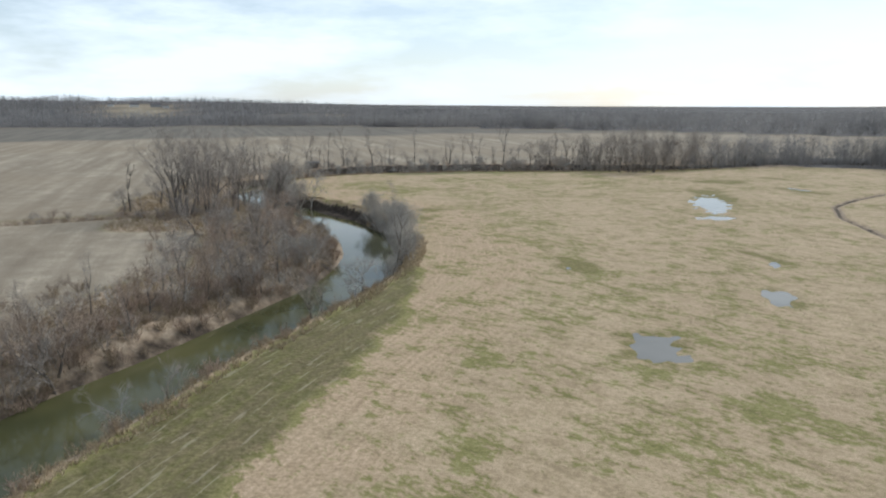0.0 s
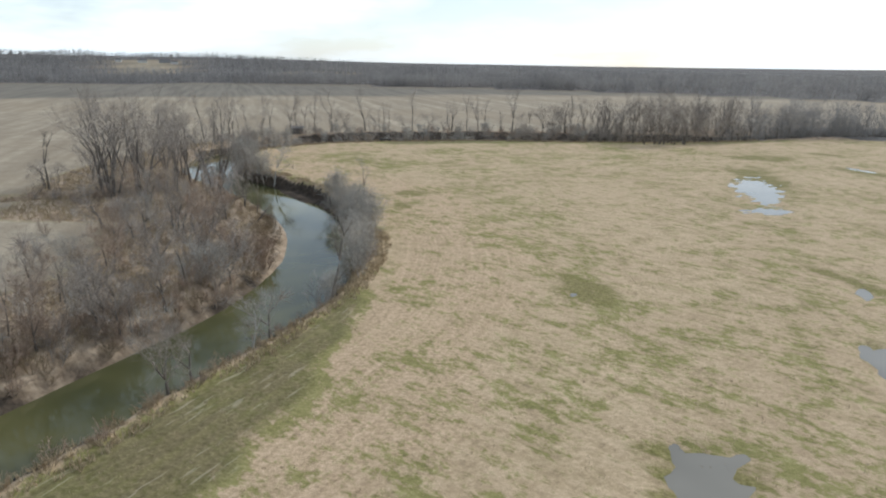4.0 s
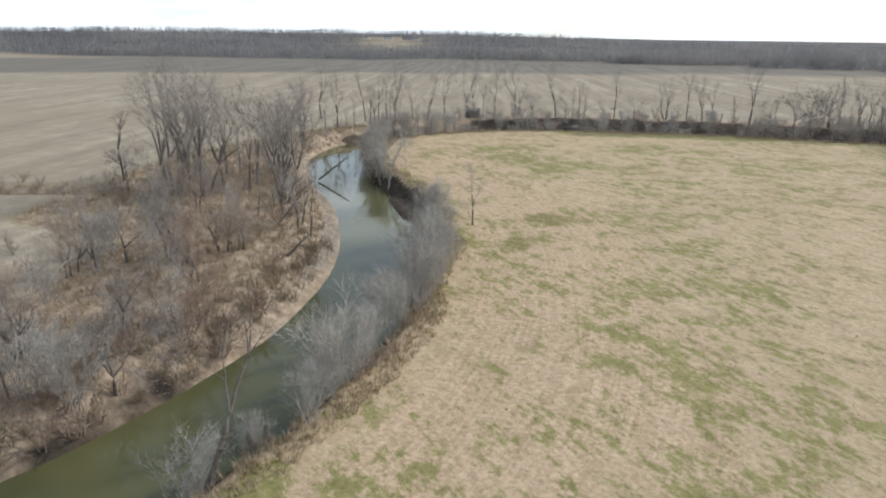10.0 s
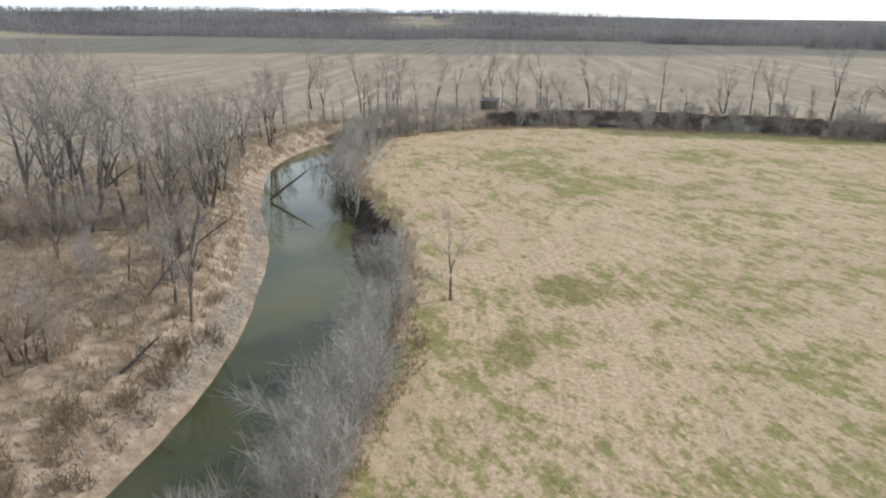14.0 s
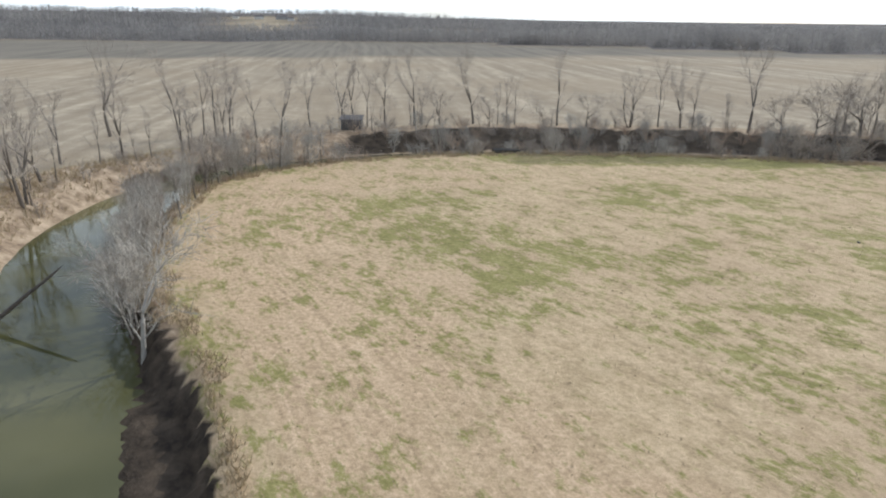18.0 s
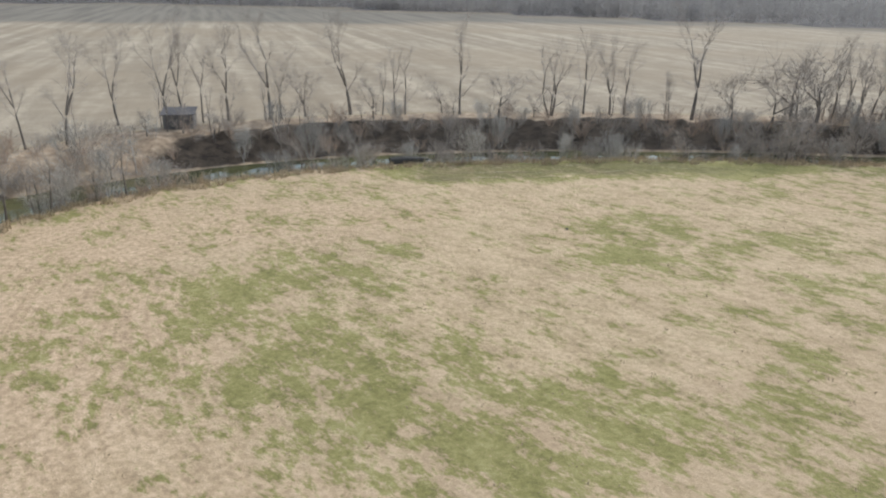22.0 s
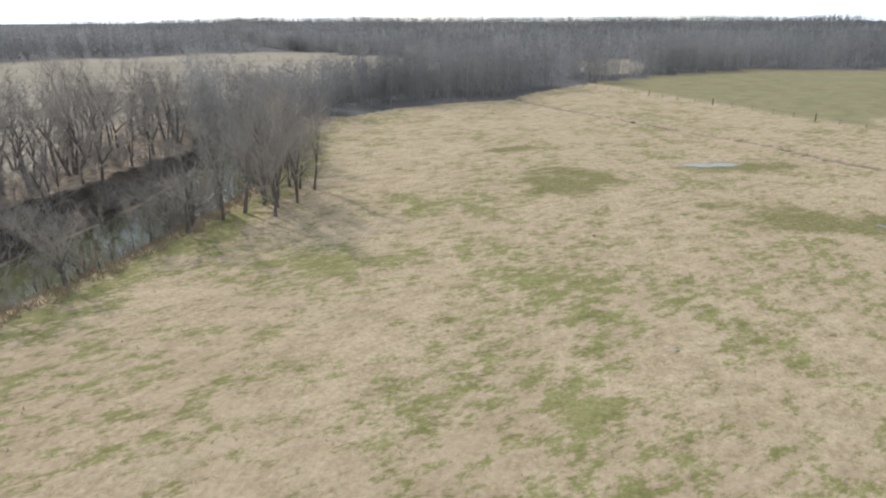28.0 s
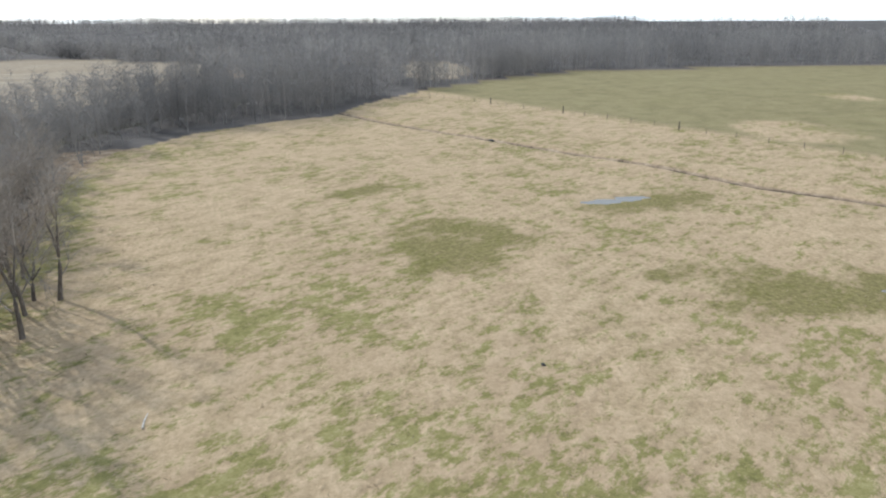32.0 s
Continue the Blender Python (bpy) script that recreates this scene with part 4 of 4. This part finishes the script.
def woods(name, count, place, h0, h1, seed, label, twigs=10, fat=1.0, mat=WOODS, sec=2):
    """Many simple bare trees in one mesh; place(rng) gives x, y or None."""
    rng = random.Random(seed)
    pts = []
    while len(pts) < count:
        q = place(rng)
        if q and read("woods", q[0], q[1]) > 0.5:
            pts.append(q)
    zs = read("z", np.array([p[0] for p in pts], float), np.array([p[1] for p in pts], float))
    ends, rad = [], []
    for (x, y), z in zip(pts, zs):
        h = rng.uniform(h0, h1) * (1 + 0.22 * float(ripple(np.array([x]), np.array([y]), 60.0 + 0.08 * math.hypot(x, y))[0]))
        tx, ty = x + rng.uniform(-1, 1), y + rng.uniform(-1, 1)
        ends.append((x, y, z - 0.3, tx, ty, z + h * (1.0 if fat < 4 else 0.75)))
        rad.append(0.14 if fat < 1 else 0.16)
        for k in range(twigs):
            u = rng.uniform(0.03, 0.97)
            q = (x + (tx - x) * u, y + (ty - y) * u, z + h * u)
            a = rng.uniform(0, 6.2832)
            ln = h * 0.36 * (1.15 - u * 0.7) * rng.uniform(0.6, 1.2)
            e = (q[0] + math.cos(a) * ln * 0.75, q[1] + math.sin(a) * ln * 0.75, q[2] + ln * rng.uniform(0.1, 0.8))
            ends.append((*q, *e))
            rad.append(0.10 * fat)
            for j in range(sec):
                w = rng.uniform(0.3, 0.9)
                g = [q[i] + (e[i] - q[i]) * w for i in range(3)]
                ends.append((*g, g[0] + rng.uniform(-0.5, 0.5) * ln, g[1] + rng.uniform(-0.5, 0.5) * ln, g[2] + rng.uniform(0, 0.6) * ln))
                rad.append(0.075 * fat)
    E = np.array(ends)
    p, q, r = E[:, :3], E[:, 3:], np.array(rad)[:, None]
    t = q - p
    t /= np.linalg.norm(t, axis=1)[:, None] + 1e-9
    u = np.cross(t, np.random.default_rng(seed).normal(0, 1, t.shape))
    u /= np.linalg.norm(u, axis=1)[:, None] + 1e-9
    V = np.stack([p + u * r, p - u * r, q], 1).reshape(-1, 3)
    F = np.arange(len(V)).reshape(-1, 3)
    me = bpy.data.meshes.new(name)
    me.from_pydata(V, [], F)
    me.update()
    me.materials.append(mat)
    return tagged(new(name, me), label, "woods", kind="stuff")


def in_polygon(poly):
    xs, ys = [p[0] for p in poly], [p[1] for p in poly]

    def place(rng):
        x, y = rng.uniform(min(xs), max(xs)), rng.uniform(min(ys), max(ys))
        return (x, y) if inside(np.array([x]), np.array([y]), poly)[0] else None
    return place


def belt(pts, width):
    """Places within a band that begins at the line and goes back from it by width."""
    line = spline(pts, 4)

    def place(rng):
        k = rng.randrange(len(line) - 1)
        p = line[k] + (line[k + 1] - line[k]) * rng.random()
        away = Vector((p[0] - 5, p[1] - 150)).normalized() * width * rng.random() ** 1.6
        return p[0] + away.x, p[1] + away.y
    return place


def ring(r0, r1, a0, a1):
    """Places between two radii round the pasture, a0 and a1 in degrees from north, west positive."""
    def place(rng):
        r, a = rng.uniform(r0, r1), radians(rng.uniform(a0, a1))
        return 20 - r * math.sin(a), 150 + r * math.cos(a)
    return place


woods("woods", 520, in_polygon([(92, 271), (110, 277), (125, 283), (145, 284), (165, 277), (180, 265), (190, 252), (215, 246), (240, 236), (250, 262), (235, 305), (150, 325), (110, 300)]),
      8, 14, 11, "dense bare woods along the river", 40, 0.36, sec=5)
woods("woods", 700, belt([(250, 232), (285, 198), (310, 168), (327, 100), (332, 20), (320, -80)], 60), 9, 14, 12, "edge of a bare deciduous forest behind a green hill", 32, 0.5, sec=3)
woods("woods", 2600, belt([(250, 290), (330, 310), (400, 200), (400, 60), (390, -120)], 420), 9, 14, 13, "deep bare deciduous forest", 18, 1.3, sec=2)
woods("woods", 2000, belt([(-100, 798), (0, 750), (81, 724), (125, 688), (205, 650), (292, 570), (380, 535), (480, 475)], 260), 9, 14, 14, "distant bare forest block", 16, 2.2, sec=2)
woods("woods", 9000, belt([(-1500, 610), (-860, 709), (-626, 757), (-397, 777), (-223, 824), (-100, 798), (0, 780), (250, 760), (600, 700), (900, 640)], 700), 8, 14, 15, "distant bare woods along the horizon", 16, 2.6, sec=1)
woods("woods", 14000, ring(1180, 1680, -105, 66), 9, 13, 16, "far wooded ridge along the horizon", 12, 5.0, sec=0)
woods("woods", 1600, belt([(420, 340), (520, 470), (700, 600), (900, 700)], 500), 9, 14, 18, "far bare woods in the north east", 16, 3.2, sec=1)
woods("woods", 3000, belt([(700, 450), (800, 200), (820, 0), (760, -250)], 600), 10, 14, 17, "far wooded hills in the east", 16, 4.0, sec=1)

# ---- small things ----


def part(name, verts, faces, mat, parent, label=""):
    ob = new(name, mesh_of(name, verts, faces, mat, True))
    ob.parent = parent
    if label:
        ob["label"] = label
    return ob


def block(x0, x1, y0, y1, z0, z1):
    v = [(x, y, z) for z in (z0, z1) for x, y in ((x0, y0), (x1, y0), (x1, y1), (x0, y1))]
    return v, [(3, 2, 1, 0), (4, 5, 6, 7), (0, 1, 5, 4), (1, 2, 6, 5), (2, 3, 7, 6), (3, 0, 4, 7)]


def painted(name, c, rough=0.8, vary=0.25):
    m, nt, b = material(name)
    tc = nt.nodes.new("ShaderNodeTexCoord").outputs["Object"]
    n = noise_of(nt, tc, 2.5, 5, 0.65)
    nt.links.new(ramp(nt, n, [(0.3, tuple(k * (1 - vary) for k in c)), (0.7, tuple(min(1, k * (1 + vary)) for k in c))]), b.inputs["Base Color"])
    b.inputs["Roughness"].default_value = rough
    bump(nt, b, n, 0.3, 0.02)
    return m


GREY_WOOD = painted("weathered_boards", (0.13, 0.125, 0.12))
TIN = painted("weathered_tin", (0.34, 0.34, 0.34), 0.55, 0.2)
DARK = painted("dark_opening", (0.03, 0.03, 0.03))
WHITE = painted("white_siding", (0.72, 0.71, 0.68), 0.7, 0.08)
ROOF = painted("grey_shingles", (0.14, 0.13, 0.13), 0.9)
BLACK_PIPE = painted("black_wet_wood", (0.035, 0.032, 0.03), 0.6, 0.4)
WIRE = painted("rusty_wire", (0.16, 0.12, 0.09), 0.6)
POST = painted("fence_post_wood", (0.15, 0.125, 0.10))
STONE = painted("pale_stone", (0.33, 0.285, 0.235), 0.9)
STRAW = painted("straw_blades", (0.44, 0.345, 0.22), 0.9, 0.3)


def shed(x, y, turn):
    root = tagged(new("shed"), "small weathered grey shed among the bare trees", "shed")
    for a, b, c, d in ((-2.1, 2.1, -1.6, -1.48), (-2.1, 2.1, 1.48, 1.6), (-2.1, -1.98, -1.48, 1.48), (1.98, 2.1, -1.48, 1.48)):
        part("wall", *block(a, b, c, d, -0.4, 2.35), GREY_WOOD, root)
    for k in range(10):
        part("board", *block(-2.1 + 0.42 * k + 0.02, -2.1 + 0.42 * (k + 1) - 0.02, -1.63, -1.60, -0.3, 2.35), GREY_WOOD, root)
    v = [(-2.4, -1.95, 2.35), (2.4, -1.95, 2.35), (2.4, 1.95, 2.85), (-2.4, 1.95, 2.85)]
    v = v + [(a, b, c + 0.09) for a, b, c in v]
    part("roof", v, [(3, 2, 1, 0), (4, 5, 6, 7), (0, 1, 5, 4), (1, 2, 6, 5), (2, 3, 7, 6), (3, 0, 4, 7)], ROOF, root, "dark grey roof")
    dr = part("door", *block(0.2, 1.15, -1.68, -1.632, -0.1, 1.95), GREY_WOOD, root, "weathered plank door")
    part("handle", *block(0.3, 0.36, -1.73, -1.682, 0.95, 1.1), TIN, dr)
    root.matrix_basis = pose(x, y, ground_z(x, y) - 0.1, 0, 0, turn)


shed(-56.2, 281.0, 12)


def house(x, y, turn, w, dp, h, wall_mat, label):
    root = tagged(new("farmhouse"), label, "house", "distant farm buildings")
    part("wall", *block(-w / 2, w / 2, -dp / 2, dp / 2, -2, h), wall_mat, root)
    r = h + dp * 0.32
    v = [(-w / 2 - .4, -dp / 2 - .4, h), (w / 2 + .4, -dp / 2 - .4, h), (w / 2 + .4, dp / 2 + .4, h), (-w / 2 - .4, dp / 2 + .4, h), (-w / 2 - .4, 0, r), (w / 2 + .4, 0, r)]
    part("roof", v, [(0, 1, 5, 4), (2, 3, 4, 5), (0, 4, 3), (1, 2, 5), (3, 2, 1, 0)], ROOF, root, "grey pitched roof")
    for k in range(max(2, int(w / 3.5))):
        cx = -w / 2 + (k + 0.5) * w / max(2, int(w / 3.5))
        wd = part("window", *block(cx - 0.6, cx + 0.6, -dp / 2 - 0.06, -dp / 2 - 0.004, 1.0, 2.3), DARK, root)
        part("sill", *block(cx - 0.75, cx + 0.75, -dp / 2 - 0.14, -dp / 2 - 0.064, 0.85, 0.99), WHITE, wd)
    root.matrix_basis = pose(x, y, ground_z(x, y), 0, 0, turn)


for x, y, turn, w, dp, h, mt, lab in [(-612, 1336, 25, 16, 9, 3.6, WHITE, "white farmhouse with a grey roof on a far hill"), (-655, 1330, 18, 10, 8, 3.2, WHITE, "small white house on a far hill"),
                                      (-575, 1350, 30, 20, 10, 4.0, TIN, "long grey metal barn on a far hill"), (-548, 1330, 22, 11, 8, 3.2, WHITE, "white outbuilding on a far hill"),
                                      (-262, 1190, 10, 14, 8, 3.4, WHITE, "white house at the edge of far woods")]:
    house(x, y, turn, w, dp, h, mt, lab)


def fence(pts):
    root = tagged(new("fence"), "old wire fence with wooden posts between pastures", "fence")
    line = spline(pts, 8)
    ln = np.concatenate([[0], np.cumsum(np.hypot(*np.diff(line[:, :2], axis=0).T))])
    rng = random.Random(5)
    spots = [(float(np.interp(s, ln, line[:, 0])), float(np.interp(s, ln, line[:, 1]))) for s in np.arange(0, ln[-1], 6.5)]
    tops = []
    for k, (x, y) in enumerate(spots):
        z = ground_z(x, y)
        big = k in (5, 9, 14)
        h, r = (1.75, 0.15) if big else (rng.uniform(1.05, 1.25), 0.06)
        w = Wood()
        lx, ly = rng.uniform(-0.05, 0.05), rng.uniform(-0.05, 0.05)
        w.limb([Vector((0, 0, -0.3)), Vector((lx * 0.5, ly * 0.5, h * 0.5)), Vector((lx, ly, h)), Vector((lx, ly, h + 0.03))], [r, r * 0.95, r * 0.9, 0], 7)
        ob = part("post", w.v, w.f, POST, root)
        ob.matrix_basis = pose(x, y, z)
        tops.append(Vector((x, y, z)))
    for hh in (0.35, 0.7, 1.0):
        w = Wood()
        for a, b in zip(tops, tops[1:]):
            up = Vector((0, 0, hh))
            mid = (a + b) / 2 + up - Vector((0, 0, 0.05))
            w.limb([a + up, mid, b + up], [0.012, 0.012, 0.012], 3)
        part("wire", w.v, w.f, WIRE, root)


fence([(236, 231), (225, 222), (211, 211.5), (201, 205), (176, 186.5), (158.6, 176.7), (144.5, 168.4), (128, 158.5), (104, 143)])


def fallen(name, label, category, x, y, ln, r, turn, tilt, mat, seed, kids=True, lift=0.0):
    rng = random.Random(seed)
    root = tagged(new(name), label, category)
    w, c = Wood(), Wood()
    pts = bend(rng, Vector((0, 0, 0)), Vector((1, 0, 0)), ln, 6, 0.09, 0.0)
    w.limb(pts, [r * (1.1 - 0.6 * k / 6) for k in range(7)], 7)
    part("trunk", w.v, w.f, mat, root)
    if kids:
        grow(rng, c, pts, ln, r, 0, [(11, 0.42, 0.2, 30, 70, 0.06, 3, 3), (6, 0.5, 0.2, 25, 60, 0.0, 3, 2), (5, 0.5, 0.2, 25, 60, 0.0, 3, 1)])
        part("branches", c.v, c.f, mat, root)
    root.matrix_basis = pose(x, y, ground_z(x, y) + lift, 0, -tilt, turn)
    return root


fallen("log", "black wet log lying at the field edge", "log", -23.9, 262.6, 5.2, 0.48, 13, 0, BLACK_PIPE, 1, False, 0.45)
fallen("leaning_snag", "dead trunk leaning out over the river", "dead tree", -54.6, 188.4, 7.6, 0.20, 32, 38, BARK, 2, False, 0.9)
fallen("fallen_tree", "fallen grey tree on the gravel bank", "fallen tree", -43, 162, 5.0, 0.11, 35, 42, BARK, 3)
fallen("fallen_tree", "fallen grey tree with upturned branches", "fallen tree", -36, 149, 5.5, 0.12, 70, 48, BARK, 4)
fallen("fallen_tree", "short dead trunk slanting up from the bank", "fallen tree", -28.5, 140, 4.0, 0.13, 30, 34, BARK, 5)
fallen("fallen_tree", "tangled dead tree lying in brush", "fallen tree", -40, 135, 6.0, 0.16, 110, 12, BARK, 6)
fallen("fallen_tree", "dead tree lying by the ditch", "fallen tree", -72, 160, 7.0, 0.2, 160, 14, BARK, 7)
fallen("stump", "dark broken stump at the water's edge", "stump", -22.4, 68, 1.2, 0.22, 40, 70, BLACK_PIPE, 8, False)
fallen("fallen_branch", "dry branch lying on the pasture", "branch", 60, 247, 2.0, 0.06, 20, 0, BARK_PALE, 9, False, 0.06)
fallen("fallen_branch", "dry branch lying on the pasture", "branch", 41, 218, 1.3, 0.05, 130, 0, BARK_PALE, 10, False, 0.06)


def clod(x, y, s, seed):
    bm = bmesh.new()
    bmesh.ops.create_icosphere(bm, subdivisions=2, radius=s)
    rng = random.Random(seed)
    ph = [rng.uniform(0, 6) for _ in range(3)]
    for v in bm.verts:
        k = 1 + 0.25 * math.sin(v.co.x * 5 / s * 0.6 + ph[0]) + 0.2 * math.sin(v.co.y * 6 / s * 0.6 + ph[1])
        v.co = Vector((v.co.x * k * 1.3, v.co.y * k, v.co.z * k * 0.6))
    me = bpy.data.meshes.new("clod")
    bm.to_mesh(me)
    bm.free()
    me.materials.append(BLACK_PIPE)
    ob = new("clod", me)
    ob.matrix_basis = pose(x, y, ground_z(x, y) + s * 0.15, 0, 0, rng.uniform(0, 360))
    tagged(ob, "dark clod of mud on the pasture", "clod", "clods on the pasture")


for k, (x, y, s) in enumerate([(20.7, 221.7, 0.16), (66, 224, 0.14), (-6, 240, 0.12), (153.5, 217.3, 0.5), (35, 205, 0.1)]):
    clod(x, y, s, k)


def scatter(name, count, box, keep, h0, h1, lean, rad, blades, mat, label, category, seed):
    """Tufts of blades in one mesh, where keep(x, y, d, woods) holds."""
    rng = np.random.default_rng(seed)
    xs, ys = [], []
    while len(xs) < count:
        x, y = rng.uniform(box[0], box[1], 20000), rng.uniform(box[2], box[3], 20000)
        ok = keep(x, y, read("d", x, y), read("woods", x, y))
        xs.extend(x[ok])
        ys.extend(y[ok])
    x, y = np.repeat(np.array(xs[:count]), blades), np.repeat(np.array(ys[:count]), blades)
    n = len(x)
    x, y = x + rng.normal(0, 0.12, n), y + rng.normal(0, 0.12, n)
    z = read("z", x, y)
    h, a, l = rng.uniform(h0, h1, n), rng.uniform(0, 6.2832, n), rng.uniform(0.1, lean, n)
    p = np.stack([x, y, z - 0.05], -1)
    q = p + np.stack([np.cos(a) * l * h, np.sin(a) * l * h, h], -1)
    b = rng.uniform(0, 6.2832, n)
    o = np.stack([np.cos(b), np.sin(b), 0 * b], -1) * rad
    o2 = np.stack([-np.sin(b), np.cos(b), 0 * b], -1) * rad
    V = np.stack([p + o, p - o * 0.5 + o2 * 0.87, p - o * 0.5 - o2 * 0.87, q], 1).reshape(-1, 3)
    i = np.arange(n)[:, None, None] * 4
    F = (i + np.array([[0, 1, 3], [1, 2, 3], [2, 0, 3]])).reshape(-1, 3)
    me = bpy.data.meshes.new(name)
    me.from_pydata(V, [], F)
    me.update()
    me.materials.append(mat)
    tagged(new(name, me), label, category, kind="stuff")


scatter("tall_grass", 6000, (-75, 110, 10, 285), lambda x, y, d, w: (d > np.where((y > 156) & (y < 188) & (x < 0), 10.0, 8.3)) & (d < 11.2 + np.sin(x) * 0.6), 0.25, 0.75, 0.8, 0.05, 4, STRAW, "tall dry straw grass along the field edge", "grass", 1)
scatter("bank_grass", 7000, (-100, 60, 30, 295), lambda x, y, d, w: (w > 0.5) & (d < -7) & (y < 250), 0.35, 1.2, 0.9, 0.05, 4, STRAW, "matted dead grass under the bare trees", "grass", 2)
scatter("dry_tufts", 6000, (-50, 110, 60, 262), lambda x, y, d, w: d > 12, 0.08, 0.22, 1.0, 0.05, 3, STRAW, "low dry tufts in the pasture", "grass", 4)


def stones(count, seed):
    rng = np.random.default_rng(seed)
    xs, ys = [], []
    while len(xs) < count:
        x, y = rng.uniform(-60, -15, 9000), rng.uniform(112, 188, 9000)
        d = read("d", x, y)
        ok = (d < -4.6) & (d > -10) & (rng.uniform(0, 1, 9000) < np.exp(-((d + 6.2) / 2.0)**2))
        xs.extend(x[ok])
        ys.extend(y[ok])
    x, y = np.array(xs[:count]), np.array(ys[:count])
    z = read("z", x, y)
    unit = np.array([(1, 0, 0), (0, 1, 0), (-1, 0, 0), (0, -1, 0), (0, 0, 0.7), (0, 0, -0.5)], float)
    s = rng.uniform(0.05, 0.15, (count, 1, 1))
    V = unit[None] * s * rng.uniform(0.7, 1.3, (count, 6, 1)) + np.stack([x, y, z + 0.02], -1)[:, None]
    tri = np.array([(0, 1, 4), (1, 2, 4), (2, 3, 4), (3, 0, 4), (1, 0, 5), (2, 1, 5), (3, 2, 5), (0, 3, 5)])
    F = (np.arange(count)[:, None, None] * 6 + tri).reshape(-1, 3)
    me = bpy.data.meshes.new("gravel")
    me.from_pydata(V.reshape(-1, 3), [], F)
    me.update()
    me.materials.append(STONE)
    tagged(new("gravel", me), "pale gravel and cobbles on the river bar", "gravel", kind="stuff")


stones(2200, 8)
